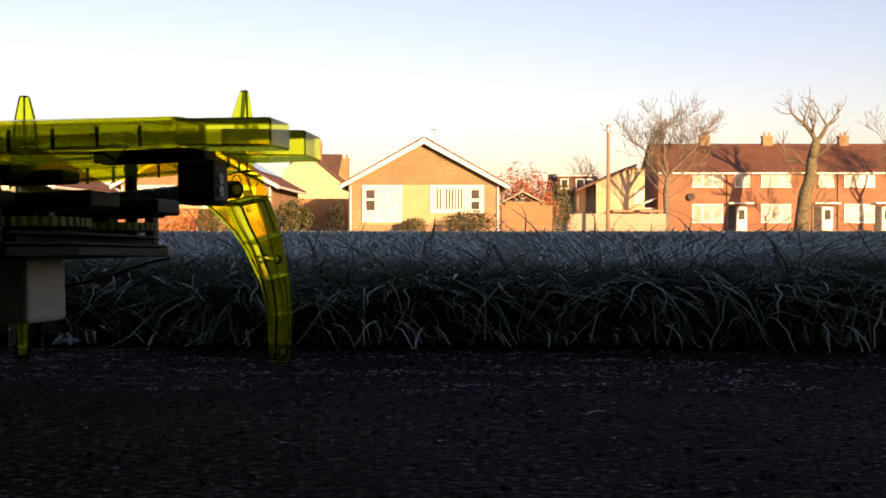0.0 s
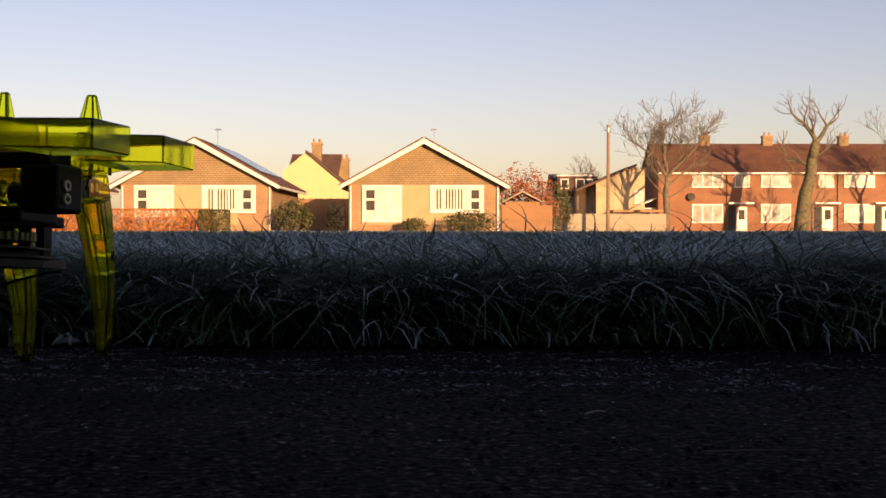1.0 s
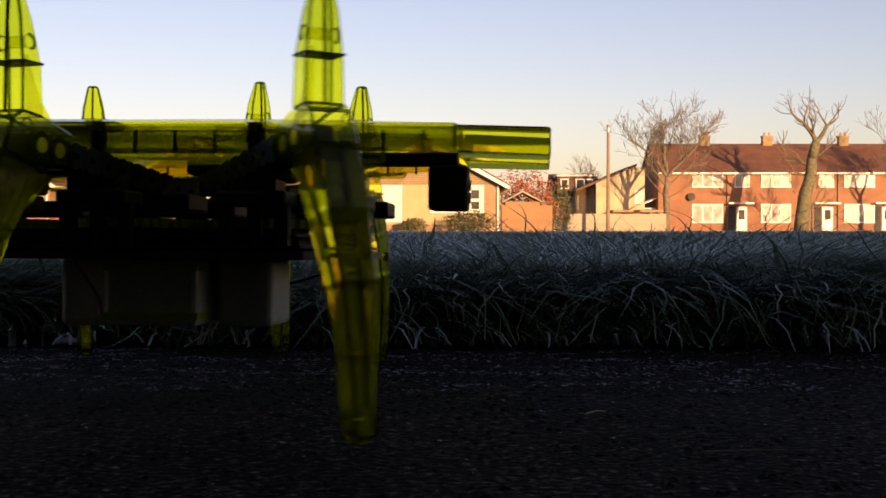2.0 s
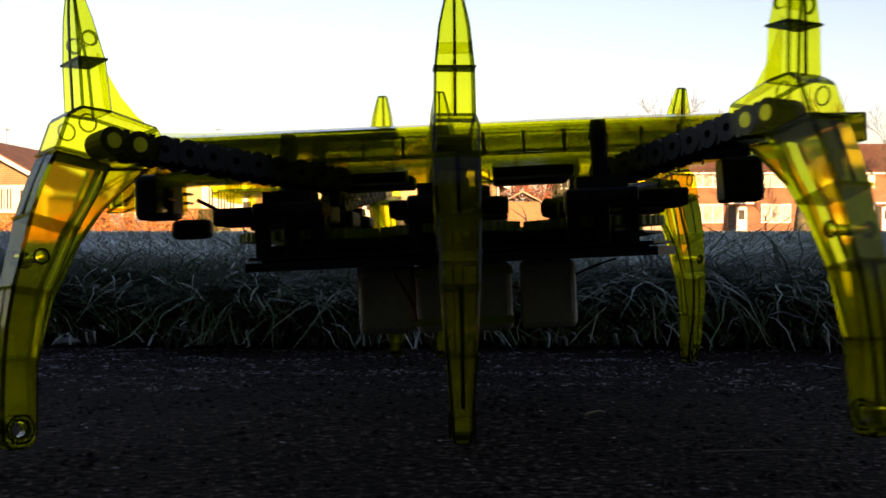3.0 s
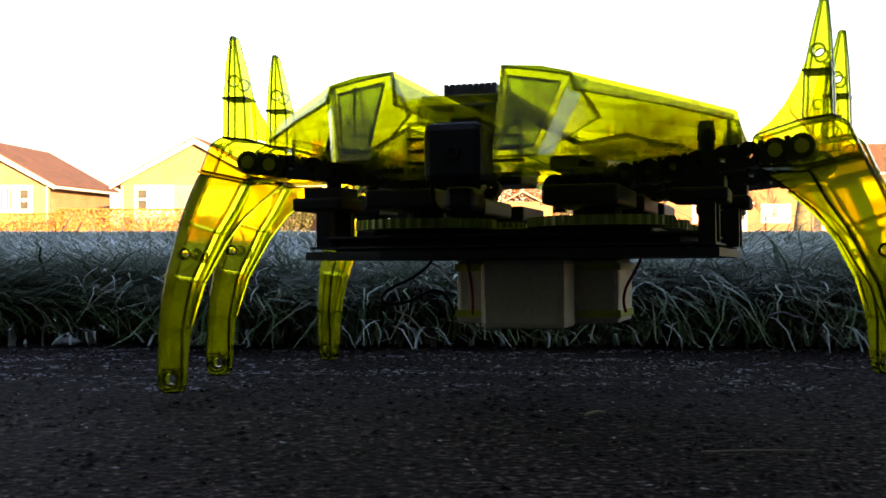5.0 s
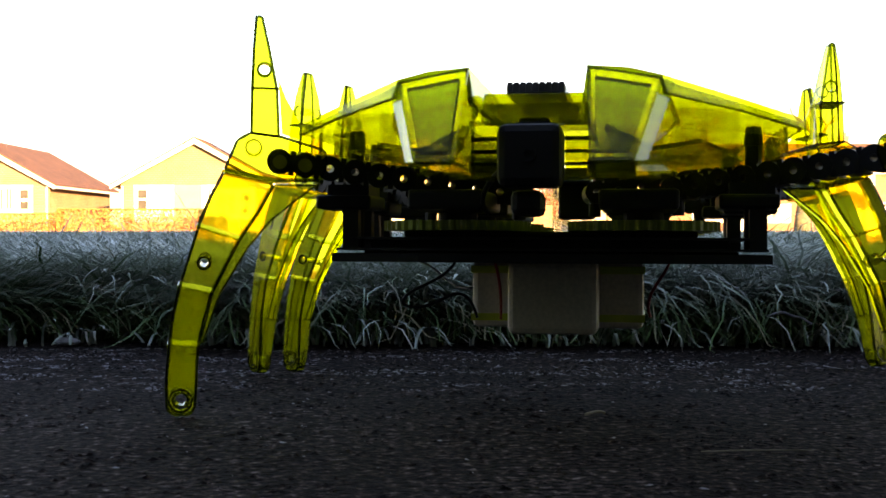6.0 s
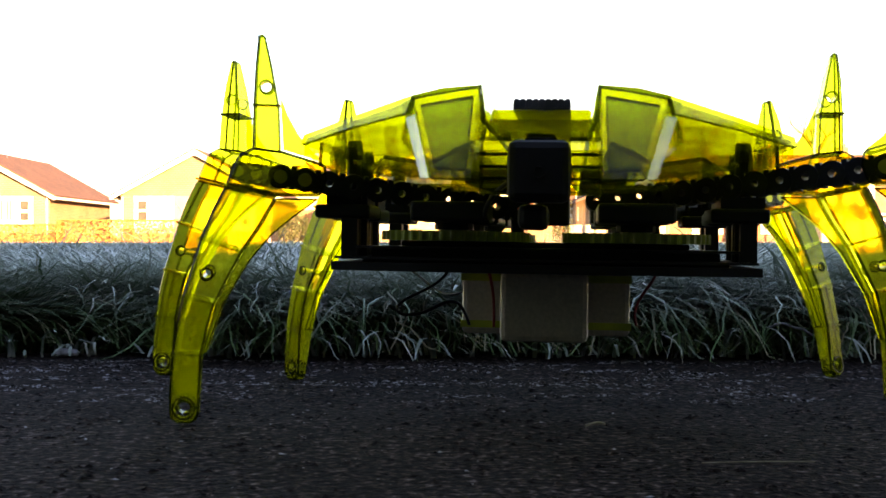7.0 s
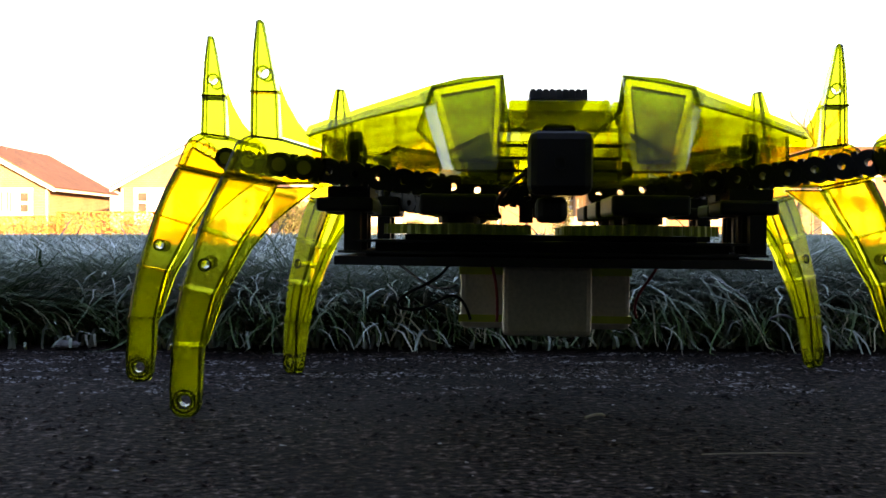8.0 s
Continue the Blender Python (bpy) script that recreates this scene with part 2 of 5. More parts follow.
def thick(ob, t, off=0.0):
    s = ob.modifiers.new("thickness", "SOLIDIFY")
    # rim faces take slot 1, the painted edge darkening
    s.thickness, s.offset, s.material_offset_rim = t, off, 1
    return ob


# ---- ground and path ----
PATH_EDGE = 1.0


def fall(y):
    """The path drains towards the grass: its level at y."""
    return -0.0175 * max(0.0, min(y, PATH_EDGE) - 0.48)


bm = bmesh.new()
vs = [bm.verts.new(p) for p in ((-2500, -2500, -0.022), (2500, -2500, -0.022), (2500, 4000, -0.022), (-2500, 4000, -0.022))]
bm.faces.new(vs)
tagged(part("ground", bm, SOIL), "rough frosty field soil under the grass", "ground", kind="structure")

bm = bmesh.new()
nx, ny = 150, 70
grid = []
for j in range(ny + 1):
    y = -1.6 + (PATH_EDGE + 0.03 + 1.6) * j / ny
    row = []
    for x in [-40.0] + [-2.2 + 4.4 * i / nx for i in range(nx + 1)] + [40.0]:
        z = 0.0012 * noise.noise((x * 40, y * 40, 0)) + 0.0025 * noise.noise((x * 5, y * 5, 3))
        row.append(bm.verts.new((x, y, z - 0.001 + fall(y))))
    grid.append(row)
for a, b in zip(grid, grid[1:]):
    for i in range(nx + 2):
        bm.faces.new((a[i], a[i + 1], b[i + 1], b[i]))
edge = [[v.co.copy() for v in grid[-1]], [Vector((v.co.x, v.co.y + 0.01, -0.03)) for v in grid[-1]]]
loft(bm, edge, closed=False)
path = part("pavement", bm, ASPHALT, smooth=True)
tagged(path, "dark frosted asphalt path beside rough grass", "path", kind="structure")


def far_wall():
    """Plain unseen wall added behind the camera; it keeps the low sun off the path."""
    bm = bmesh.new()
    n = 80
    top = [8.0 + 0.8 * noise.noise((i * 0.37, 2.0, 0)) for i in range(n + 1)]
    loft(bm, [[(-60 + 120 * i / n, -7.0, -0.01), (-60 + 120 * i / n, -4.5, -0.01), (-60 + 120 * i / n, -4.7, top[i]), (-60 + 120 * i / n, -6.8, top[i])] for i in range(n + 1)])
    tagged(part("shade_wall", bm, BEHIND), "unseen tall dark wall added to shade the path", "hedge", kind="structure")


far_wall()


# ---- grass ----
def grass_field(name, label, n, y0, y1, spread, h0, h1, w0, w1, droop, seed, lean_front=0.0, segs=5, power=1.0, cap=(0.086, 0.107), base=None, lay=0.0):
    rng = np.random.default_rng(seed)
    y = y0 + (y1 - y0) * rng.random(n) ** power
    x = (rng.random(n) * 2 - 1) * (spread * y + (0.75 if y0 < 3 else 6.0))
    clump = np.array([noise.noise((float(a) * 9, float(b) * 9, 1.7)) for a, b in zip(x, y)])
    clump2 = np.array([noise.noise((float(a) * 2.3, float(b) * 2.3, 5.1)) for a, b in zip(x, y)])
    h = (h0 + (h1 - h0) * rng.random(n) ** 1.4) * (1 + 0.28 * clump + 0.18 * clump2)
    w = w0 + (w1 - w0) * rng.random(n)
    az = rng.random(n) * 2 * np.pi + 2.0 * clump
    flop = np.array([noise.noise((float(a) * 4, float(b) * 4, 8.3)) for a, b in zip(x, y)])
    dx, dy = np.cos(az) * 1.2 + (2.2 + 3 * lay) * flop, np.sin(az) * (1 - 0.5 * lay) - lean_front
    ln = np.hypot(dx, dy) + 1e-6
    dx, dy = dx / ln, dy / ln
    bend = droop * (0.25 + 1.2 * rng.random(n) ** 1.5)
    tilt0 = 0.08 + 0.4 * rng.random(n) + lay * (0.5 + 0.5 * rng.random(n))
    wx, wy = -dy, dx
    verts = np.zeros((n, segs + 1, 2, 3))
    frost = np.zeros((n, segs + 1, 2))
    px, py, pz = x.copy(), y.copy(), np.full(n, -0.022)
    if base:
        pz += base[0] + (base[1] - base[0]) * rng.random(n)
    fb = np.clip(1.25 * rng.random(n) + 0.5 * clump2 + 0.3 * clump, 0, 1)
    # thinner frost to the right; also puts that side's shade into the colour
    if y0 < 3:
        fb *= 1 - 0.5 * np.clip((x - 0.12) / 0.3, 0, 1)
    kink = rng.normal(0, 0.25, (n, segs))
    top = cap[0] + (cap[1] - cap[0]) * rng.random(n) + (0.022 * clump2 + 0.012 * clump if y0 < 3 else 0)
    tall = rng.random(n) < (0.05 if y0 < 3 else 0.002)
    top[tall] *= 1.2 + 0.55 * rng.random(tall.sum())
    top *= np.clip(0.70 + (y - y0) * 3.0, 0.70, 1) if y0 < 1.2 else 1
    for s in range(segs + 1):
        u = s / segs
        pc = top * (1 - np.exp(-np.maximum(pz, 0) / (top * 0.75))) + np.minimum(pz, 0)
        ww = w * (1 - u ** 2.2) * 0.5 + 0.00015
        for side, sg in ((0, -1), (1, 1)):
            verts[:, s, side, 0] = px + sg * wx * ww
            verts[:, s, side, 1] = py + sg * wy * ww
            verts[:, s, side, 2] = pc
            # frost sits on the upper blade; leaving it off below also paints the base darker
            frost[:, s, side] = fb * np.clip((pc - 0.020) / 0.045, 0.0, 1) + (0.5 if y1 < 1.03 else 0.0)
        if s < segs:
            a = tilt0 + bend * (u + 0.5 / segs) ** 1.2
            step = h / segs
            px = px + np.sin(a) * step * dx + kink[:, s] * step * 0.4 * wx
            py = py + np.sin(a) * step * dy + kink[:, s] * step * 0.4 * wy
            pz = np.maximum(pz + np.cos(a) * step, -0.006 if y0 < 1.02 else 0.0)
    idx = np.arange(n * (segs + 1) * 2).reshape(n, segs + 1, 2)
    faces = np.stack([idx[:, :-1, 0], idx[:, :-1, 1], idx[:, 1:, 1], idx[:, 1:, 0]], -1).reshape(-1, 4)
    me = bpy.data.meshes.new(name)
    me.from_pydata(verts.reshape(-1, 3).tolist(), [], faces.tolist())
    at = me.attributes.new("frost", "FLOAT", "POINT")
    at.data.foreach_set("value", frost.reshape(-1).astype(np.float32))
    me.polygons.foreach_set("use_smooth", np.ones(len(me.polygons), bool))
    me.materials.append(GRASS)
    return tagged(new(name, me), label, "grass", kind="stuff")


grass_field("grass", "long frosted grass leaning over the edge of the path", 62000, 1.05, 1.42, 0.44, 0.08, 0.24, 0.0010, 0.0027, 1.9, 3, 0.30, 8, 1.0, (0.078, 0.104), None, 0.45)
grass_field("grass", "frost-white mat of blades lying over the bank", 17000, 1.03, 1.20, 0.44, 0.09, 0.24, 0.0010, 0.0022, 1.1, 21, 0.55, 9, 1.0, (0.052, 0.084), (0.025, 0.060), 1.0)
grass_field("grass", "thin blades hanging from the bank to the path", 700, 1.02, 1.07, 0.44, 0.06, 0.16, 0.0010, 0.0022, 2.6, 23, 1.0, 9, 1.0, (0.035, 0.075), (0.0, 0.04), 0.8)
grass_field("grass", "long frosted grass of the rough field", 44000, 1.25, 3.2, 0.44, 0.08, 0.22, 0.0014, 0.0036, 2.2, 5, 0.25, 7)
grass_field("grass", "rough frosted grass running on along the path", 26000, 1.06, 3.3, 3.2, 0.07, 0.18, 0.004, 0.009, 1.8, 31, 0.2, 5)
grass_field("grass", "frosted grass of the field farther off", 40000, 3.0, 14.0, 0.44, 0.08, 0.18, 0.004, 0.009, 1.8, 7, 0.0, 4, 1.5, (0.098, 0.118))
grass_field("grass", "pale winter grass at the far side of the field", 18000, 13.0, 52.0, 0.45, 0.08, 0.18, 0.02, 0.05, 1.0, 9, 0.0, 2, 1.0, (0.09, 0.14))
grass_field("grass", "frost-white dead blades lying out over the path edge", 420, 0.985, 1.02, 0.42, 0.05, 0.13, 0.0016, 0.0034, 3.6, 15, 1.6, 8, 1.0, (0.012, 0.03))


def scatter(name, label, n, x1, y0, y1, s0, s1, mat, seed, flat=0.5, long=1.0, gather=False):
    """Small bits lying on the path: squashed irregular crumbs."""
    rng = random.Random(seed)
    vs, fs = [], []
    for _ in range(n):
        x, y = rng.uniform(-x1, x1), y0 + (y1 - y0) * rng.random()
        if gather and noise.noise((x * 9, y * 34, 6.0)) < rng.uniform(-0.15, 0.4):
            continue
        s = s0 + (s1 - s0) * rng.random() ** 3
        a = rng.uniform(0, math.pi)
        ca, sa = math.cos(a), math.sin(a)
        k = len(vs)
        z = 0.0012 * noise.noise((x * 40, y * 40, 0)) + 0.0025 * noise.noise((x * 5, y * 5, 3)) - 0.001 + fall(y)
        for ux, uy, uz in ((1, 0, 0), (0, 1, 0), (-1, 0, 0), (0, -1, 0), (0.2, 0.1, 1)):
            px, py = ux * s * long * rng.uniform(0.6, 1.3), uy * s * rng.uniform(0.5, 1.2)
            vs.append((x + px * ca - py * sa, y + px * sa + py * ca, z + uz * s * flat))
        fs += [(k, k + 1, k + 4), (k + 1, k + 2, k + 4), (k + 2, k + 3, k + 4), (k + 3, k, k + 4)]
    me = bpy.data.meshes.new(name)
    me.from_pydata(vs, [], fs)
    me.materials.append(mat)
    return tagged(new(name, me), label, "debris", kind="stuff")


scatter("grit", "dark stone chippings of the asphalt surface", 16000, 0.65, 0.35, 0.94, 0.0006, 0.0030, ASPHALT, 4, 0.42)
scatter("frost_crumbs", "pale frost crumbs on the path", 900, 0.6, 0.35, 0.94, 0.0003, 0.0016, SPECK, 6, 0.4, 1.6)
scatter("frost_crumbs", "pale frost crumbs gathered near the grass", 34000, 0.62, 0.68, 0.97, 0.0002, 0.0014, SPECK, 8, 0.35, 2.2, True)


def strand(name, label, pts, r, mat, category):
    cu = bpy.data.curves.new(name, "CURVE")
    cu.dimensions, cu.bevel_depth, cu.bevel_resolution = "3D", r, 1
    sp = cu.splines.new("NURBS")
    sp.points.add(len(pts) - 1)
    for p, q in zip(sp.points, pts):
        p.co = (*q, 1)
    sp.use_endpoint_u, sp.order_u = True, 3
    cu.materials.append(mat)
    return tagged(new(name, cu), label, category)


strand("straw", "thin pale dead straw lying on the path", [(0.104, 0.463, 0.0010), (0.12, 0.464, 0.0014), (0.14, 0.466, 0.0010), (0.150, 0.4655, 0.0010)], 0.0002, STRAW, "straw")
strand("straw", "short curled straw on the path", [(0.070, 0.566, -0.0006), (0.074, 0.569, 0.0002), (0.078, 0.568, 0.0008), (0.080, 0.571, -0.0004)], 0.0007, STRAW, "straw")
strand("twig", "frosted pale twig caught in the grass", [(0.262, 0.925, 0.021), (0.27, 0.922, 0.026), (0.279, 0.92, 0.021), (0.287, 0.92, 0.0205), (0.294, 0.92, 0.015)], 0.0011, SPECK, "twig")
bm = bmesh.new()
bmesh.ops.create_icosphere(bm, subdivisions=2, radius=0.009)
for v in bm.verts:
    v.co *= 1 + 0.25 * noise.noise(v.co * 90)
    v.co.x *= 1.3
    v.co.z *= 0.45
stone = part("stone", bm, STONE_GREY)
stone.matrix_basis = pose(-0.322, 0.985, -0.005)
tagged(stone, "small pale frosted stone at the grass edge", "stone")


# ---- houses ----
WINDOW_WHITE = plain("bright_net_curtain", (0.62, 0.58, 0.48), (0.82, 0.79, 0.70), 0.6, 2.5)

def window_unit(parent, x0, x1, z0, z1, y, bays, glass=CURTAIN, name="window"):
    """A framed window standing proud of a wall that faces -y: frame, bars and panes."""
    w = part(name, box(x0, x1, y - 0.02, y + 0.06, z0, z1), glass, parent)
    bm = box(x0 - 0.06, x1 + 0.06, y - 0.06, y - 0.021, z1 - 0.05, z1 + 0.04)
    add_box(bm, x0 - 0.06, x1 + 0.06, y - 0.08, y - 0.021, z0 - 0.05, z0 + 0.05)
    for i in range(bays + 1):
        xx = x0 + (x1 - x0) * i / bays
        add_box(bm, xx - 0.045, xx + 0.045, y - 0.055, y - 0.022, z0, z1)
    part("frame", bm, WHITE, w, "white painted window frame")
    return w


def sash(parent, x0, x1, z0, z1, y, m):
    part("pane", box(x0, x1, y - 0.045, y - 0.03, z0, z1), m, parent)


def bungalow(m, label):
    """Gable end to the field: local x across, y away, z up; ridge over x = 0."""
    t = thing("bungalow", label, "house", m, "bungalows by the field")
    w, d, eave, ridge = 3.6, 10.0, 2.30, 4.42
    bm = box(-w, w, 0, d, -0.05, eave - 0.02)
    part("wall", bm, BRICK_BROWN, t, "brown brick wall")
    bm = bmesh.new()
    loft(bm, [[(-w, yy, eave - 0.019), (w, yy, eave - 0.019), (0, yy, ridge - 0.03)] for yy in (-0.03, d)])
    part("gable", bm, BRICK_TAN, t, "tan tile-hung gable")
    for sgn in (-1, 1):
        bm = bmesh.new()
        e = Vector((sgn * (w + 0.38), 0, eave - 0.12))
        rdg = Vector((0, 0, ridge))
        nrm = Vector((sgn * (ridge - eave), 0, w + 0.38)).normalized() * 0.1
        loft(bm, [[(p.x, yy, p.z) for p in (e, rdg, rdg + nrm, e + nrm)] for yy in (-0.42, d + 0.4)])
        roof = part("roof", bm, TILE_RED, t, "red tiled roof slope")
        bm = bmesh.new()
        dn = Vector((0, 0, -0.24))
        loft(bm, [[(p.x, yy, p.z) for p in (e + dn * 0.6, rdg + dn, rdg + Vector((0, 0, 0.02)), e + Vector((0, 0, 0.04)))] for yy in (-0.47, -0.421)])
        part("bargeboard", bm, WHITE, t, "white painted bargeboard")
        bm = box(sgn * (w + 0.38) - 0.05, sgn * (w + 0.38) + 0.05, -0.4, d + 0.3, eave - 0.22, eave - 0.1)
        part("gutter", bm, WHITE, t)
        bm = bmesh.new()
        add_cyl(bm, (sgn * (w - 0.1), -0.08, 0), (sgn * (w - 0.1), -0.08, eave - 0.1), 0.045)
        part("downpipe", bm, WHITE, t)
    bm = box(-2.95, 2.0, -0.05, -0.031, 0.35, eave - 0.06)
    part("panel", bm, PANEL_TAN, t, "pale rendered panel between the windows")
    a = window_unit(t, -2.90, -1.10, 0.52, 2.20, -0.055, 3, WINDOW_WHITE)
    sash(a, -2.75, -2.25, 1.05, 1.5, -0.055, DARKROOM)
    sash(a, -2.75, -2.25, 1.62, 2.0, -0.055, DARKROOM)
    b = window_unit(t, 0.32, 2.80, 0.95, 2.20, -0.055, 4, WINDOW_WHITE)
    for i in range(9):
        xx = 0.6 + i * 0.145
        part("blind", box(xx, xx + 0.06, -0.098, -0.085, 1.1, 2.05), DARKROOM, b)
    sash(b, 2.25, 2.62, 1.1, 1.45, -0.055, DARKROOM)
    sash(b, 2.25, 2.62, 1.6, 2.0, -0.055, DARKROOM)
    bm = box(-2.8, -1.2, -0.06, -0.051, 0.36, 0.5)
    part("apron", bm, PANEL_TAN, t)
    bm = bmesh.new()
    add_cyl(bm, (0.45, 3, ridge - 0.2), (0.45, 3, ridge + 0.80), 0.014, n=6)
    for k in range(4):
        add_cyl(bm, (0.30, 3 + 0.1 * k, ridge + 0.76 - 0.02 * k), (0.60, 3 + 0.1 * k, ridge + 0.76 - 0.02 * k), 0.007, n=5)
    part("aerial", bm, STEEL, t, "thin metal television aerial")
    return t


first = bungalow(pose(-0.90, 55, 0), "tan brick bungalow with white bargeboards in low sun")
left_b = copy_thing(first, pose(-11.75, 55, 0))
tagged(left_b, "tan brick bungalow with solar panels on its roof slope")
solar = thing("solar_array", "dark blue-grey solar panels lying on a tiled roof slope", "solar panels", pose(-11.75, 55, 0))
for i in range(4):
    e, rdg = Vector((3.98, 0, 2.18)), Vector((0, 0, 4.42))
    up = (rdg - e).normalized()
    nn = Vector((rdg.z - e.z, 0, e.x)).normalized()
    bm = bmesh.new()
    a0, a1 = e + up * 1.3 + nn * 0.12, e + up * 4.2 + nn * 0.12
    yy = 1.2 + i * 1.9
    loft(bm, [[(p.x, q, p.z) for p in (a0, a1, a1 + nn * 0.04, a0 + nn * 0.04)] for q in (yy, yy + 1.84)])
    part("panel", bm, SOLAR, solar)
third = copy_thing(first, pose(-22.35, 55, 0))
tagged(third, "tan brick bungalow with a red tiled roof behind a beech hedge")


def chimney(parent, x, y, z, h=1.2, wdt=0.42, mat=BRICK_TAN):
    c = part("chimney", box(x - wdt, x + wdt, y - 0.3, y + 0.3, z - 0.6, z + h - 0.25), mat, parent)
    bm = box(x - wdt - 0.05, x + wdt + 0.05, y - 0.35, y + 0.35, z + h - 0.249, z + h - 0.1)
    for k in (-0.2, 0.2):
        add_cyl(bm, (x + k, y, z + h - 0.099), (x + k, y, z + h + 0.2), 0.11, 0.09, 8)
    part("chimney_pot", bm, BRICK_BROWN, c)


def side_gable(name, label, m, w, d, eave, ridge, wall, tile, category="house"):
    """A house whose ridge runs along local x; front faces -y."""
    t = thing(name, label, category, m)
    bm = box(0, w, 0, d, -0.05, eave)
    part("wall", bm, wall, t)
    bm = bmesh.new()
    loft(bm, [[(xx, 0, eave - 0.001), (xx, d, eave - 0.001), (xx, d / 2, ridge - 0.1)] for xx in (0.0, w)])
    part("gable", bm, wall, t)
    for y0, yr in ((-0.35, d / 2), (d + 0.35, d / 2)):
        bm = bmesh.new()
        loft(bm, [[(xx, y0, eave - 0.12), (xx, yr, ridge - 0.0), (xx, yr, ridge + 0.12), (xx, y0, eave + 0.02)] for xx in (-0.15, w + 0.15)])
        part("roof", bm, tile, t)
    part("gutter", box(-0.1, w + 0.1, -0.45, -0.351, eave - 0.16, eave - 0.03), WHITE, t)
    return t


def terrace():
    t = side_gable("terraced_house", "red brick two-storey terrace with white windows and brown tiled roof", pose(18.1, 97, 0), 30, 8.5, 4.95, 7.55, BRICK_RED, TILE_RED)
    s = 0.0475
    X = lambda px: (px - 784) * s - 18.1
    for a, b, n in ((1225, 1278, 3), (1300, 1325, 2), (1347, 1398, 3), (1449, 1474, 2), (1494, 1546, 3), (1590, 1640, 3)):
        window_unit(t, X(a), X(b), 3.72, 4.78, -0.03, n, GLASS_DULL)
    for a, b, n in ((1225, 1278, 3), (1347, 1398, 3), (1494, 1546, 3), (1590, 1640, 3)):
        window_unit(t, X(a), X(b), 0.75, 2.25, -0.03, n, GLASS_DULL)
    for a in (1312, 1464, 1570):
        dd = part("door", box(X(a) - 0.45, X(a) + 0.45, -0.06, -0.001, 0.05, 2.05), WHITE, t, "white front door")
        part("pane", box(X(a) - 0.25, X(a) + 0.25, -0.08, -0.061, 1.0, 1.8), DARKROOM, dd)
        part("canopy", box(X(a) - 1.2, X(a) + 0.9, -0.7, -0.001, 2.28, 2.42), WHITE, t, "white flat door canopy")
        part("side_panel", box(X(a) - 1.1, X(a) - 0.55, -0.04, -0.001, 0.05, 2.1), DARKROOM, t)
    for a in (1266, 1381, 1521):
        chimney(t, X(a), 4.2, 7.6, 0.85)
    for a in (1286, 1482):
        bm = bmesh.new()
        add_cyl(bm, (X(a), -0.08, 0.1), (X(a), -0.08, 4.8), 0.05, n=8)
        part("downpipe", bm, BARK, t)
    bm = bmesh.new()
    add_cyl(bm, (X(1222), -0.35, 2.9), (X(1222), -0.28, 2.9), 0.32, 0.3, 14)
    part("satellite_dish", bm, DARKROOM, t)
    porch = part("porch", box(-1.6, -0.01, 1.0, 3.4, 0, 2.0), WHITE, t, "small white lean-to porch")
    bm = bmesh.new()
    loft(bm, [[(-1.8, yy, 2.0), (-0.02, yy, 2.75), (-0.02, yy, 2.85), (-1.8, yy, 2.1)] for yy in (0.8, 3.6)])
    part("roof", bm, WHITE, porch)
    part("door", box(-1.2, -0.5, 0.96, 0.999, 0.1, 1.9), DARKROOM, porch)


terrace()

cream = side_gable("house", "pale cream rendered house behind the bungalows", pose(-11.0, 82, 0, 0, 0, 0), 3.4, 7, 3.6, 5.6, CREAM, TILE_BROWN)
cg = thing("house", "cream gabled house with brown tiles and chimneys", "house", pose(-8.9, 80, 0))
bm = bmesh.new()
loft(bm, [[(-2.2, yy, 0), (2.4, yy, 0), (2.4, yy, 3.0), (-0.6, yy, 5.5), (-2.2, yy, 4.2)] for yy in (0, 7)])
part("wall", bm, CREAM, cg)
bm = bmesh.new()
loft(bm, [[(-0.6, yy, 5.5), (2.7, yy, 2.75), (2.7, yy, 2.9), (-0.6, yy, 5.65)] for yy in (-0.2, 7.2)])
part("roof", bm, TILE_BROWN, cg)
chimney(cg, -0.2, 3.5, 5.3, 1.2, 0.35)
chimney(cg, 1.6, 5.5, 4.3, 1.2, 0.35)

dorm = side_gable("house", "brown hung-tile house with white dormer windows", pose(9.6, 100, 0), 4.0, 7, 3.0, 5.0, BRICK_CREAM, TILE_BROWN)
part("dormer", box(0.3, 3.6, -0.2, 3, 3.05, 4.75), TILE_BROWN, dorm, "tile-hung dormer")
part("fascia", box(0.2, 3.7, -0.3, 3.1, 4.751, 4.9), WHITE, dorm)
window_unit(dorm, 0.6, 1.2, 3.7, 4.5, -0.24, 1, DARKROOM)
window_unit(dorm, 1.9, 3.3, 3.7, 4.5, -0.24, 2, DARKROOM)
window_unit(dorm, 0.6, 2.2, 1.5, 2.4, -0.04, 2)

gb = thing("house", "cream brick house with its gable end in sun", "house", pose(13.6, 95, 0))
bm = bmesh.new()
loft(bm, [[(-1.0, yy, 0), (3.0, yy, 0), (3.0, yy, 5.1), (2.2, yy, 5.3), (-1.0, yy, 4.0)] for yy in (0, 6)])
part("wall", bm, BRICK_CREAM, gb)
bm = bmesh.new()
loft(bm, [[(-1.0, yy, 0), (-1.01, yy, 4.0), (-2.4, yy + 2, 3.4), (-2.4, yy + 2, 0)] for yy in (0.5, 6)])
part("side_wall", bm, BRICK_BROWN, gb)
bm = bmesh.new()
loft(bm, [[(-2.7, yy, 3.25), (2.3, yy, 5.35), (2.3, yy, 5.55), (-2.7, yy, 3.45)] for yy in (-0.2, 6.2)])
part("roof", bm, TILE_BROWN, gb)
window_unit(gb, 2.2, 2.8, 2.3, 3.3, -0.03, 1)
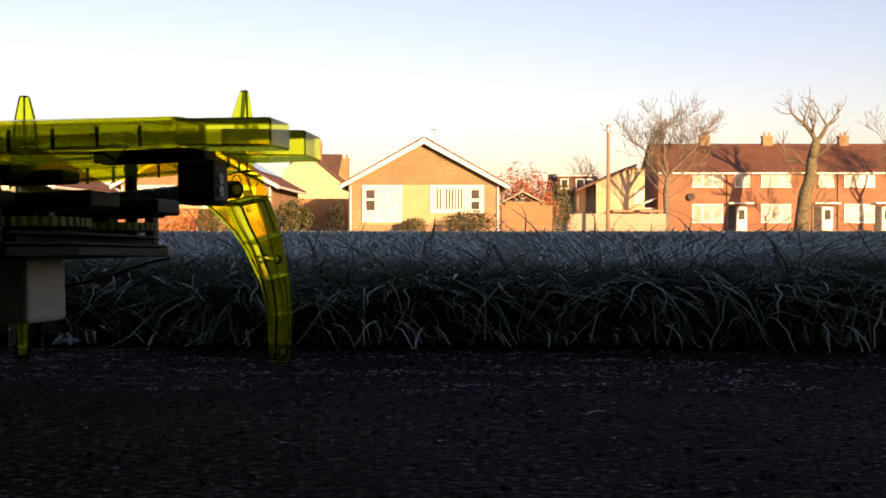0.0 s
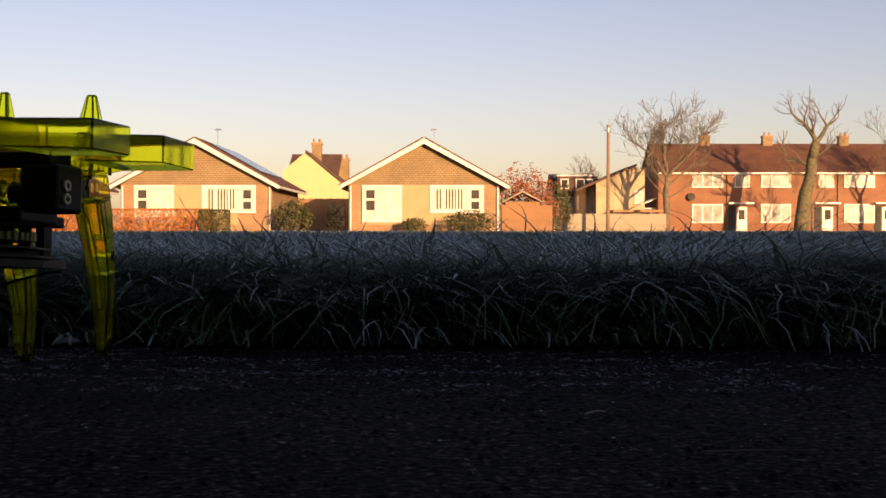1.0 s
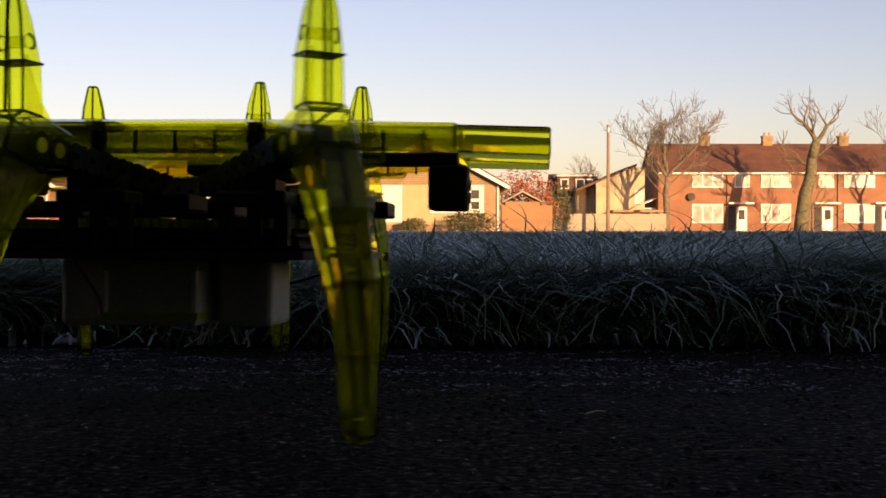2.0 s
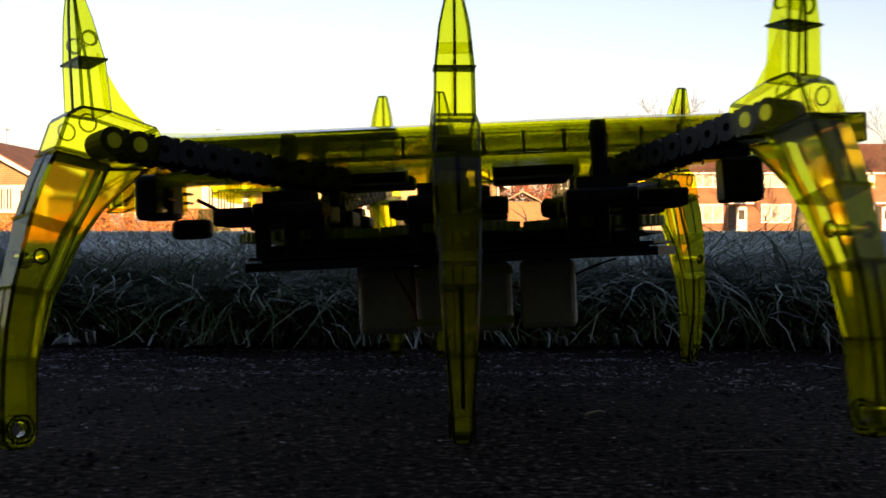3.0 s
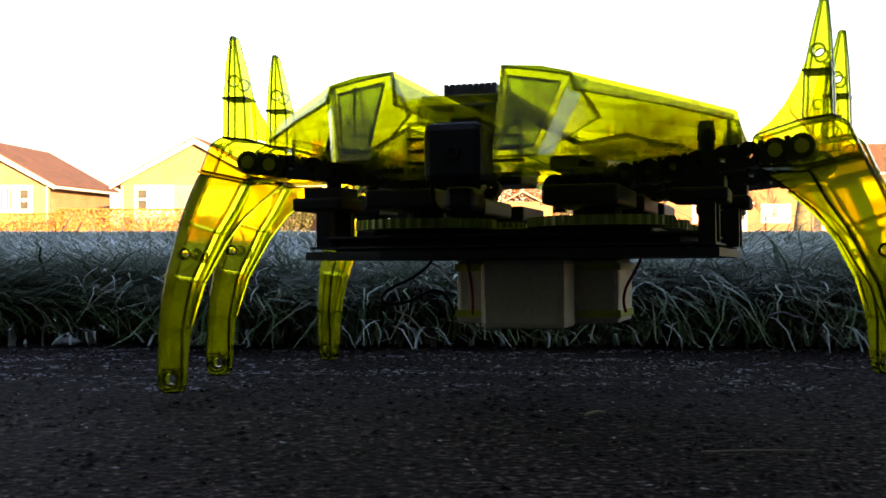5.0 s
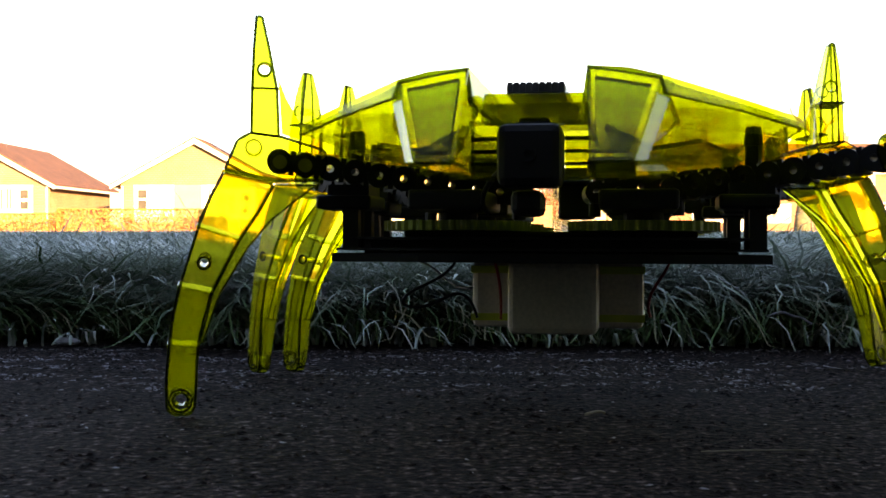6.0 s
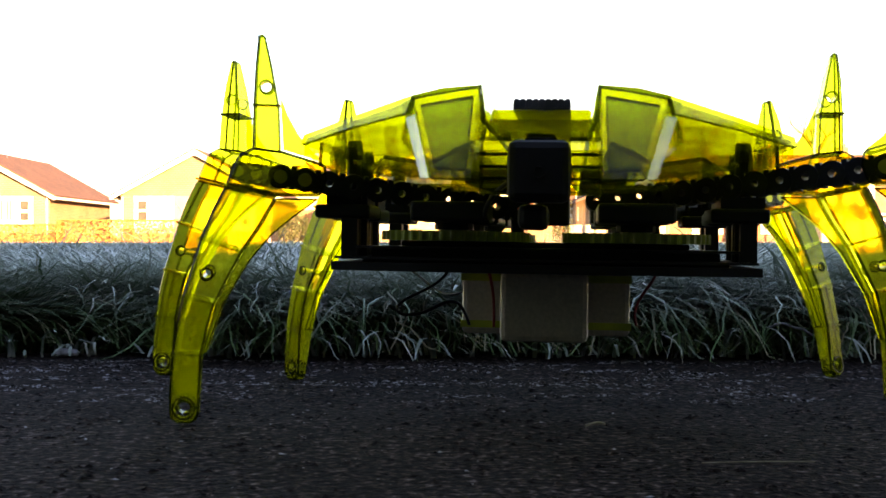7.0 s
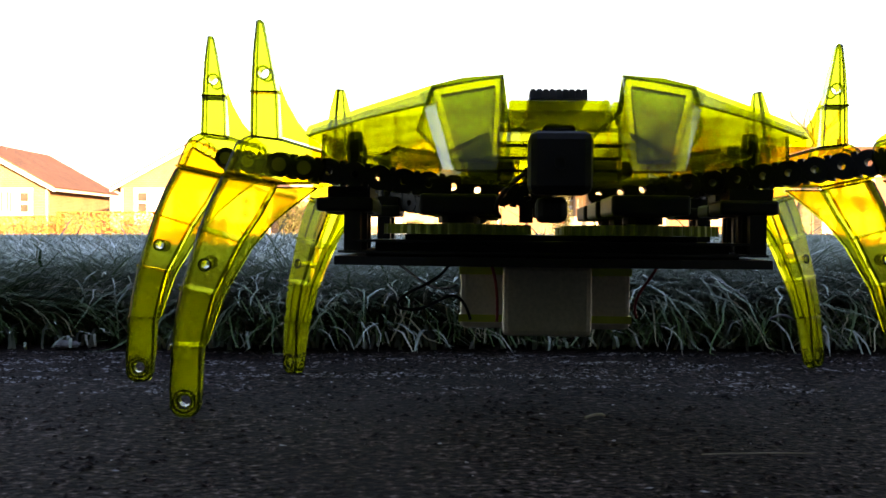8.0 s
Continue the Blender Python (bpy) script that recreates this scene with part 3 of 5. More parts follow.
window_unit(gb, -2.2, -1.2, 1.9, 2.9, 2.3, 2)
part("lean_to", box(0.2, 4.6, -1.4, -0.01, 1.55, 1.75), BRICK_BROWN, gb)


# ---- fences, pole ----
def fence(label, x0, x1, y, h, mat, pw=0.15):
    t = thing("fence", label, "fence", pose(x0, y, 0))
    n = max(2, int((x1 - x0) / pw))
    rng = random.Random(int(x0 * 7))
    me = None
    for i in range(n):
        if me is None:
            ob = part("board", box(0.004, pw - 0.004, 0, 0.025, 0, h), mat, t)
            me = ob.data
        else:
            ob = new("board", me)
            ob.parent = t
        ob.matrix_basis = pose(i * pw, 0.006 * (i % 2), rng.uniform(-0.03, 0.02))
    part("rail", box(0, n * pw, 0.032, 0.09, h * 0.75, h * 0.8), mat, t)
    for k in range(0, n + 1, 12):
        part("post", box(k * pw - 0.05, k * pw + 0.05, 0.1, 0.2, 0, h + 0.05), mat, t)


fence("reddish-brown closeboard garden fence beside the bungalow", 2.95, 5.5, 58, 1.35, FENCE)
fence("weathered pale closeboard fence along the road", 9.5, 17.0, 88, 1.35, FENCE_GREY)
fence("red stained garden fence between the bungalows", -8.2, -5.3, 66, 1.9, FENCE)

shed = thing("shed", "small brown garden shed behind the fence", "shed", pose(4.2, 61, 0))
part("wall", box(-0.9, 0.9, 0, 1.8, 0, 1.6), FENCE, shed)
bm = bmesh.new()
loft(bm, [[(-1.05, yy, 1.55), (0, yy, 2.1), (1.05, yy, 1.55), (1.05, yy, 1.62), (0, yy, 2.18), (-1.05, yy, 1.62)] for yy in (-0.1, 1.9)])
part("roof", bm, FENCE_GREY, shed)

pole = thing("telegraph_pole", "plain brown wooden telegraph pole by the road", "pole", pose(12.15, 85, 0))
bm = bmesh.new()
add_cyl(bm, (0, 0, 0), (0, 0, 7.85), 0.15, 0.10, 12)
part("post", bm, POLE_WOOD, pole)
bm = box(-0.03, 0.03, -0.14, -0.1, 7.3, 7.6)
add_cyl(bm, (-0.25, 0, 7.4), (0.25, 0, 7.4), 0.03, n=8)
part("bracket", bm, STEEL, pole)


# ---- trees and bushes ----
def limb(rng, segs, p, d, length, r, depth, up, spread, rmin):
    """Grows one limb in bent steps, then forks; segs collects (from, to, radius, radius)."""
    n = 3 if depth > 1 else 2
    q, e = p.copy(), d.copy()
    for k in range(n):
        e = (e + Vector((rng.gauss(0, 0.16), rng.gauss(0, 0.16), rng.gauss(0, 0.10) + up * 0.10))).normalized()
        r1 = max(rmin, r * (1 - 0.12 * (k + 1)))
        nxt = q + e * (length / n)
        segs.append((q.copy(), nxt.copy(), max(rmin, r * (1 - 0.12 * k)), r1))
        q = nxt
        if depth > 0 and k < n - 1 and rng.random() < 0.75:
            side = (e + Vector((rng.gauss(0, 1), rng.gauss(0, 1), rng.gauss(0.1, 0.6))).normalized() * spread * 1.25).normalized()
            limb(rng, segs, q, side, length * rng.uniform(0.5, 0.7), r1 * 0.5, depth - 1, up, spread, rmin)
    if depth > 0:
        for _ in range(3 if rng.random() < 0.45 else 2):
            f = (e + Vector((rng.gauss(0, 1), rng.gauss(0, 1), rng.gauss(0.15, 0.7))).normalized() * spread).normalized()
            limb(rng, segs, q, f, length * rng.uniform(0.62, 0.86), r1 * rng.uniform(0.55, 0.72), depth - 1, up, spread, rmin)


def bare_tree(label, m, trunk_pts, trunk_r, limbs, seed, mat=BARK, up=1.0, spread=0.62, rmin=0.010):
    """A winter tree: a tapered trunk along trunk_pts and forking limbs of (height share, direction, length, radius, depth)."""
    rng = random.Random(seed)
    t = thing("tree", label, "tree", m)
    pts = [Vector(p) for p in trunk_pts]
    n = len(pts) - 1
    trunk, crown = bmesh.new(), bmesh.new()
    for k in range(n):
        add_cyl(trunk, pts[k], pts[k + 1], trunk_r * (1.15 - 0.5 * k / n), trunk_r * (1.15 - 0.5 * (k + 1) / n), 9, k in (0, n - 1))
    segs = []
    for share, d, length, r, depth in limbs:
        f = min(share * n, n - 0.001)
        p = pts[int(f)].lerp(pts[int(f) + 1], f - int(f))
        limb(rng, segs, p, Vector(d).normalized(), length, r, depth, up, spread, rmin)
    for a, b, ra, rb in segs:
        big = rb > 0.07
        add_cyl(trunk if big else crown, a, b, ra, rb, 7 if big else (4 if rb > 0.025 else 3), False)
    part("trunk", trunk, mat, t, smooth=True)
    part("crown", crown, BARK, t, "bare winter twigs")
    return t


bare_tree("bare spreading winter tree before the terrace", pose(17.4, 90, 0), [(0, 0, -0.1), (0.05, 0, 1.5), (-0.05, 0, 3.0), (0.1, 0, 4.2)], 0.27,
          [(1.0, (-0.7, 0.2, 1.0), 2.2, 0.16, 5), (1.0, (0.6, -0.3, 1.0), 2.2, 0.16, 5), (1.0, (0.05, 0.5, 1.2), 2.3, 0.15, 5), (0.8, (-1.0, -0.2, 0.55), 1.9, 0.10, 4), (0.8, (1.0, 0.3, 0.5), 2.0, 0.10, 4), (0.6, (-0.8, 0.4, 0.5), 1.4, 0.06, 4), (0.55, (0.9, 0, 0.55), 1.5, 0.06, 4)], 3)
bare_tree("gnarled pollarded tree with a mossy trunk", pose(27.6, 89, 0), [(0, 0, -0.1), (0.15, 0, 1.4), (0.30, 0, 2.8), (0.75, 0, 4.3), (0.85, 0.1, 5.6), (1.15, 0, 6.9)], 0.52,
          [(1.0, (-0.5, 0, 1.0), 1.7, 0.20, 3), (1.0, (0.9, 0.1, 0.7), 1.6, 0.20, 3), (0.98, (0.1, 0.4, 1.0), 1.4, 0.14, 3), (0.72, (-1.0, 0, 0.25), 1.8, 0.15, 2), (0.62, (-0.9, 0.2, -0.05), 1.1, 0.12, 2), (0.80, (1.0, -0.2, 0.35), 1.3, 0.10, 3)], 4, IVY, 0.9, 0.75, 0.011)
bare_tree("small bare tree beside the pollarded tree", pose(29.4, 92, 0), [(0, 0, -0.1), (0.03, 0, 1.0), (0, 0, 2.0)], 0.10,
          [(1.0, (-0.5, 0, 1), 1.1, 0.06, 4), (1.0, (0.5, 0.1, 1), 1.1, 0.06, 4), (0.7, (0.9, 0, 0.5), 0.9, 0.04, 3)], 5)
bare_tree("bare tree at the end of the terrace", pose(36.9, 93, 0), [(0, 0, -0.1), (0.1, 0, 1.8), (0, 0, 3.6)], 0.2,
          [(1.0, (-0.5, 0, 1), 2.2, 0.12, 5), (1.0, (0.5, 0.1, 1), 2.0, 0.12, 4), (0.8, (-0.9, 0, 0.5), 1.6, 0.08, 4)], 6)
bare_tree("bare grey tree behind the road fence", pose(13.4, 108, 0), [(0, 0, -0.1), (0.1, 0, 1.5), (0, 0, 3.0)], 0.14,
          [(1.0, (-0.5, 0, 1), 1.5, 0.08, 4), (1.0, (0.5, 0.1, 1), 1.4, 0.08, 4)], 7)


def bush(name, label, m, rx, ry, rz, n, leaf, mat, seed, category="bush", boxy=False, rough=0.3):
    rng = np.random.default_rng(seed)
    t = thing(name, label, category, m)
    if boxy:
        p = rng.random((n, 3)) * 2 - 1
        face = rng.integers(0, 4, n)
        p[face == 0, 2] = 1
        p[face == 1, 1] = -1
        p[face == 2, 0] = np.sign(p[face == 2, 0])
    else:
        p = rng.normal(size=(n, 3))
        p /= np.linalg.norm(p, axis=1)[:, None]
        p *= (0.5 + 0.5 * rng.random(n) ** 0.5)[:, None]
        lump = np.array([1 + rough * noise.noise((a * 2.2 + seed, b * 2.2, c * 2.2)) * 2 for a, b, c in p])
        p *= lump[:, None]
    c = p * np.array([rx, ry, rz]) + np.array([0, 0, rz])
    c[:, 2] = np.maximum(c[:, 2], 0.02)
    a = rng.normal(size=(n, 3))
    b = rng.normal(size=(n, 3))
    a /= np.linalg.norm(a, axis=1)[:, None]
    b = np.cross(a, b)
    b /= np.linalg.norm(b, axis=1)[:, None]
    s = leaf * (0.5 + rng.random(n))[:, None]
    v = np.stack([c - a * s, c + b * s * 0.5, c + a * s, c - b * s * 0.5], 1)
    me = bpy.data.meshes.new("leaves")
    me.from_pydata(v.reshape(-1, 3).tolist(), [], np.arange(n * 4).reshape(n, 4).tolist())
    me.materials.append(mat)
    ob = new("leaves", me)
    ob.parent = t
    bm = bmesh.new()
    rr = random.Random(seed)
    for k in range(9):
        q = Vector((rr.uniform(-0.6, 0.6) * rx, rr.uniform(-0.6, 0.6) * ry, rz * rr.uniform(0.8, 1.7)))
        add_cyl(bm, (q.x * 0.3, q.y * 0.3, 0), q, 0.03, 0.008, 5)
    part("stem", bm, BARK, t)
    return t


bush("bush", "green and brown garden bush between the bungalows", pose(-7.0, 54, 0), 0.85, 0.7, 0.75, 3500, 0.055, LEAF_GREEN, 1)
bush("bush", "small dark evergreen bush", pose(-5.0, 53.5, 0), 0.42, 0.4, 0.62, 2500, 0.05, LEAF_DARK, 2)
bush("bush", "low garden shrub under the window", pose(-1.4, 53.8, 0), 0.6, 0.4, 0.32, 1600, 0.045, LEAF_GREEN, 3)
bush("bush", "rose bushes with red hips under the window", pose(1.3, 53.8, 0), 1.15, 0.5, 0.5, 2600, 0.045, LEAF_GREEN, 4)
bush("bush", "rust-leaved autumn tree behind the fence", pose(4.6, 64, 0), 1.5, 1.3, 1.65, 5200, 0.07, LEAF_RUST, 5, "tree", rough=0.45)
bush("bush", "olive-brown bush beside the rust-leaved tree", pose(6.6, 66, 0), 0.8, 0.8, 1.35, 3000, 0.06, LEAF_GREEN, 6)
bush("hedge", "clipped rust-brown beech hedge in sun", pose(-14.0, 52.5, 0), 3.4, 0.5, 0.52, 12000, 0.05, HEDGE_RUST, 7, "hedge", True)
bush("hedge", "clipped rust-brown beech hedge in sun", pose(-21.4, 52.5, 0), 4.0, 0.5, 0.42, 12000, 0.05, HEDGE_RUST, 8, "hedge", True)
bush("bush", "clipped square evergreen bush at the hedge end", pose(-10.35, 52.3, 0), 0.62, 0.5, 0.5, 3500, 0.045, LEAF_GREEN, 9, "bush", True)


# ---- the walking robot ----
# robot space: x ahead, y to its left, z up from the ground under its middle
scene.cycles.transparent_max_bounces = 32
robot = thing("hexapod_robot", "six-legged toy robot in clear lime-green plastic with black mechanism, walking", "robot")
POSTS = {"fl": (0.075, 0.098), "fr": (0.075, -0.098), "ml": (0.0, 0.105), "mr": (0.0, -0.105), "bl": (-0.075, 0.098), "br": (-0.075, -0.098)}


def shell_half(s):
    st = [
        (0.186, [(0.023, 0.140), (0.0245, 0.1535), (0.040, 0.152), (0.0525, 0.1490), (0.0545, 0.1425)]),
        (0.150, [(0.022, 0.139), (0.024, 0.1525), (0.055, 0.1490), (0.085, 0.1440), (0.086, 0.1395)]),
        (0.118, [(0.021, 0.139), (0.023, 0.1515), (0.070, 0.1455), (0.114, 0.1388), (0.115, 0.1348)]),
        (0.060, [(0.021, 0.139), (0.023, 0.1500), (0.075, 0.1445), (0.113, 0.1388), (0.114, 0.1348)]),
        (0.0, [(0.021, 0.139), (0.023, 0.1495), (0.075, 0.1440), (0.113, 0.1388), (0.114, 0.1348)]),
        (-0.06, [(0.021, 0.139), (0.023, 0.1490), (0.075, 0.1440), (0.110, 0.1390), (0.111, 0.1350)]),
        (-0.11, [(0.02, 0.138), (0.022, 0.148), (0.06, 0.145), (0.09, 0.1405), (0.09, 0.1360)]),
        (-0.168, [(0.019, 0.136), (0.021, 0.1455), (0.045, 0.145), (0.062, 0.1435), (0.062, 0.138)]),
    ]
    bm = bmesh.new()
    loft(bm, [[(x, s * y, z) for y, z in pts] for x, pts in st], closed=False)
    sh = thick(part("shell", bm, LIME_SHELL, robot, "clear lime-green back shell"), 0.0022)
    rim = [Vector((x, s * y, z)) for x, y, z in ((0.187, 0.0245, 0.1535), (0.184, 0.0525, 0.149), (0.204, 0.042, 0.1145), (0.209, 0.026, 0.114))]
    mid = sum(rim, Vector()) / 4
    pane = [p.lerp(mid, 0.22) for p in rim]
    bm = bmesh.new()
    bm.faces.new([bm.verts.new(p) for p in pane])
    thick(part("visor", bm, LIME_VISOR, robot, "dark-tinted lime-green visor pane"), 0.0020).modifiers["thickness"].material_offset_rim = 0
    bm = bmesh.new()
    outer, inner = [bm.verts.new(p) for p in rim], [bm.verts.new(p) for p in pane]
    for k in range(4):
        w = (k + 1) % 4
        bm.faces.new((outer[k], outer[w], inner[w], inner[k]))
    back = [bm.verts.new((0.165, s * 0.024, 0.138)), bm.verts.new((0.160, s * 0.060, 0.134))]
    bm.faces.new((outer[0], outer[3], back[0]))
    bm.faces.new((outer[1], back[1], outer[2]))
    thick(part("visor_frame", bm, LIME_CLEAR, robot, "clear border of the visor"), 0.0024)
    for xa, pa in st[1:]:
        bm = bmesh.new()
        top = [(xa, s * y, z - 0.0012) for y, z in pa[1:-1]]
        bot = [(xa, s * y, z - 0.0090) for y, z in pa[1:-1]]
        loft(bm, [top + bot[::-1], [(p[0] + 0.0014, p[1], p[2]) for p in top + bot[::-1]]])
        part("rib", bm, LIME, sh)
    bm = bmesh.new()
    edge_top, edge_low = Vector((0.1845, s * 0.0528, 0.1488)), Vector((0.2045, s * 0.0424, 0.1147))
    loft(bm, [[edge_top, edge_low], [edge_top + Vector((-0.007, s * 0.0052, -0.0010)), edge_low + Vector((-0.007, s * 0.0046, 0.0005))]], closed=False)
    thick(part("chamfer", bm, LIME_CHAMFER, robot, "polished chamfer along the visor"), 0.0012)
    # inner wall behind the wing's skirt, and short dividers that make its cells
    bm = bmesh.new()
    loft(bm, [[(min(x, 0.10), s * (pts[-2][0] - 0.004), pts[-2][1] - 0.0012), (min(x, 0.10), s * (pts[-2][0] - 0.0035), pts[-2][1] - 0.0130)] for x, pts in st[2:]], closed=False)
    thick(part("skirt_wall", bm, LIME_SHELL, robot), 0.0018)
    for k in range(12):
        x = 0.056 - k * 0.019
        for (xa, pa), (xb, pb) in zip(st, st[1:]):
            if xb <= x <= xa:
                f = (xa - x) / (xa - xb)
                yo = pa[-2][0] * (1 - f) + pb[-2][0] * f
                zo = pa[-2][1] * (1 - f) + pb[-2][1] * f
                yl, yh = sorted((s * (yo - 0.0025), s * (yo - 0.0006)))
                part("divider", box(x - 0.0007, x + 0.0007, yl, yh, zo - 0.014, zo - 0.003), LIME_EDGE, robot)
                break
    # lower tray under the wing
    bm = bmesh.new()
    tr = [(0.15, 0.03, 0.07), (0.05, 0.03, 0.095), (-0.06, 0.03, 0.095), (-0.13, 0.03, 0.06)]
    loft(bm, [[(x, s * ya, 0.134), (x, s * (ya + yb) / 2, 0.124), (x, s * yb, 0.127)] for x, ya, yb in tr], closed=False)
    thick(part("tray", bm, LIME, robot, "clear lime-green under tray"), 0.002)


for side in (1, -1):
    shell_half(side)
# middle spine between the shell halves
bm = box(-0.15, 0.15, -0.02, 0.02, 0.139, 0.143, 0.001)
part("spine", bm, LIME, robot, "clear lime-green middle panel")
bm = box(0.04, 0.158, -0.0215, 0.0215, 0.1432, 0.1475, 0.001)
part("spine_box", bm, LIME_RIB, robot)
part("brow", box(0.148, 0.160, -0.0225, 0.0225, 0.1345, 0.1430, 0.001), LIME_RIB, robot)
bm = box(0.03, 0.15, -0.0128, 0.0128, 0.1477, 0.1528, 0.001)
for k in range(9):
    add_box(bm, 0.1498, 0.1508, -0.0122 + k * 0.0028, -0.0100 + k * 0.0028, 0.1490, 0.1531)

part("top_plate", bm, TOPPLATE, robot, "dark ribbed top plate")
for s in (1, -1):
    bm = bmesh.new()
    loft(bm, [[(-0.168, s * 0.012, 0.131), (-0.168, s * 0.058, 0.130), (-0.168, s * 0.058, 0.144), (-0.168, s * 0.012, 0.146)],
              [(-0.217, s * 0.016, 0.129), (-0.217, s * 0.0505, 0.1285), (-0.217, s * 0.0505, 0.1435), (-0.217, s * 0.016, 0.144)]])
    dark_edges(bm, 0.0009)
    part("tail_plate", bm, LIME_LEG, robot)
tb = part("tail_block", box(-0.172, -0.150, -0.012, 0.012, 0.102, 0.127, 0.002), BLACK, robot, "black square block under the tail")
bm = bmesh.new()
for z in (0.109, 0.116):
    add_tube(bm, (-0.1721, 0.004, z), (-0.1735, 0.004, z), 0.003, 0.0015)
part("boss", bm, BEIGE, tb)
part("tail_bracket", box(-0.166, -0.10, -0.01, 0.01, 0.1272, 0.134, 0.001), BLACK, robot)
for s in (1, -1):
    ya, yb = sorted((s * 0.0125, s * 0.0262))
    bm = box(0.160, 0.1625, ya, yb, 0.1335, 0.1352)
    add_box(bm, 0.160, 0.1625, ya, yb, 0.1100, 0.1118)
    add_box(bm, 0.160, 0.1625, s * 0.0255 - 0.0008, s * 0.0255 + 0.0008, 0.1119, 0.1334)
    grille = part("grille", bm, LIME_RIB, robot, "clear lime-green grille beside the head")
    for z in (0.1165, 0.1218, 0.1272):
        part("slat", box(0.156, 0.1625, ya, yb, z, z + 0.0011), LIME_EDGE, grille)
    part("grille_back", box(0.118, 0.120, s * 0.027 - 0.016, s * 0.027 + 0.016, 0.1130, 0.1330), LIME_SHELL, robot)
    part("hook", box(0.056, 0.062, s * 0.110 - 0.0045, s * 0.110 + 0.0045, 0.1255, 0.1370, 0.002), LIME_RIB, robot)
    # open-topped cells and ledges under the wing
    for xa, xb, yl, yh, za, zb in ((0.118, 0.120, 0.060, 0.088, 0.1300, 0.1440), (0.100, 0.130, 0.0720, 0.0735, 0.1300, 0.1440), (0.090, 0.150, 0.042, 0.070, 0.1215, 0.1230), (0.070, 0.120, 0.050, 0.090, 0.1260, 0.1275), (0.060, 0.110, 0.034, 0.060, 0.1160, 0.1172)):
        y0, y1 = sorted((s * yl, s * yh))
        part("ledge", box(xa, xb, y0, y1, za, zb, 0.0004), LIME, robot)
for dx in (-0.045, 0.045):
    for s in (1, -1):
        part("strut_block", box(dx - 0.022, dx + 0.022, s * 0.03 - 0.012, s * 0.03 + 0.012, 0.1195, 0.1275, 0.002), BLACK, robot)

# chassis
bm = bmesh.new()
outline = [(0.107, 0.06), (0.097, 0.105), (-0.10, 0.105), (-0.115, 0.06), (-0.115, -0.06), (-0.10, -0.105), (0.097, -0.105), (0.107, -0.06)]
loft(bm, [[(x, y, z) for x, y in outline] for z in (0.0745, 0.0788)])
part("chassis", bm, BLACK, robot, "black plastic chassis plate")
bm = bmesh.new()
loft(bm, [[(x * 0.985, y * 0.985, z) for x, y in outline] for z in (0.0802, 0.0814)])
part("middle_plate", bm, BLACK, robot)
bm = bmesh.new()
loft(bm, [[(x * 0.95, y * 0.92, z) for x, y in outline] for z in (0.0856, 0.0868)])
part("gear_deck", bm, BLACK, robot)
bm = box(-0.098, 0.092, -0.090, 0.090, 0.0763, 0.0801)
part("gear_box", bm, BLACK, robot)
part("gear_box", box(-0.094, 0.088, -0.086, 0.086, 0.0815, 0.0855), BLACK, robot)
part("gear_box", box(-0.084, 0.082, -0.072, 0.072, 0.0869, 0.0898, 0.0008), BLACK, robot)
def gear_mesh():
    bm = bmesh.new()
    n = 176
    rings = []
    for z in (0, 0.0048):
        rings.append([((0.0368 if (i // 2) % 2 else 0.0355) * math.cos(2 * math.pi * i / n), (0.0368 if (i // 2) % 2 else 0.0355) * math.sin(2 * math.pi * i / n), z) for i in range(n)])
    loft(bm, rings)
    add_cyl(bm, (0, 0, 0.0049), (0, 0, 0.0075), 0.008, n=16)
    return bm


gear0 = None
for gx in (0.075, 0.0, -0.075):
    for gy in (0.046, -0.046):
        if gear0 is None:
            ob = gear0 = part("gear", gear_mesh(), GEAR, robot, "flat green toothed gear")
        else:
            ob = new("gear", gear0.data)
            ob.parent = robot
            tagged(ob, "flat green toothed gear")
        ob.matrix_basis = pose(gx, gy, 0.0899 + (0.0004 if gx == 0 else 0))

for key, (px, py) in POSTS.items():
    s = 1 if py > 0 else -1
    bm = bmesh.new()
    add_cyl(bm, (px, py, 0.08), (px, py, 0.139), 0.0040, n=12)
    add_cyl(bm, (px, py, 0.131), (px, py, 0.1405), 0.0048, 0.0036, 12)
    part("pivot_post", bm, BLACK, robot, "black pivot post")
    bm = box(px - 0.017, px + 0.017, py - 0.017, py + 0.011, 0.1005, 0.1075, 0.0015)
    add_box(bm, px - 0.012, px + 0.012, py - 0.012, py + 0.009, 0.107, 0.113)
    part("pivot_bracket", bm, BLACK, robot, "black pivot bracket")
    for dx in (-0.014, 0.014):
        for y0, y1 in ((-0.003, 0.005),):
            part("pillar", box(px + dx - 0.003, px + dx + 0.003, py + y0, py + y1, 0.0801, 0.1004), BLACK, robot)

# motors
for x0, x1, y0, y1 in ((0.024, 0.0535, -0.0232, 0.0232), (-0.066, -0.036, -0.0232, 0.0232)):
    part("motor_box", box(x0, x1, y0, y1, 0.0372, 0.0744, 0.003), BEIGE, robot, "beige moulded motor box")
for y0, y1 in ((0.012, 0.0465), (-0.0465, -0.012)):
    mb = part("motor_box", box(-0.031, 0.020, y0, y1, 0.0385, 0.0744, 0.003), BEIGE, robot, "beige moulded motor box with green bands")
    for z in (0.042, 0.068):
        part("band", box(-0.0314, 0.0204, y0 - 0.0006, y1 + 0.0006, z, z + 0.004), BAND, mb, "bright green plastic band")

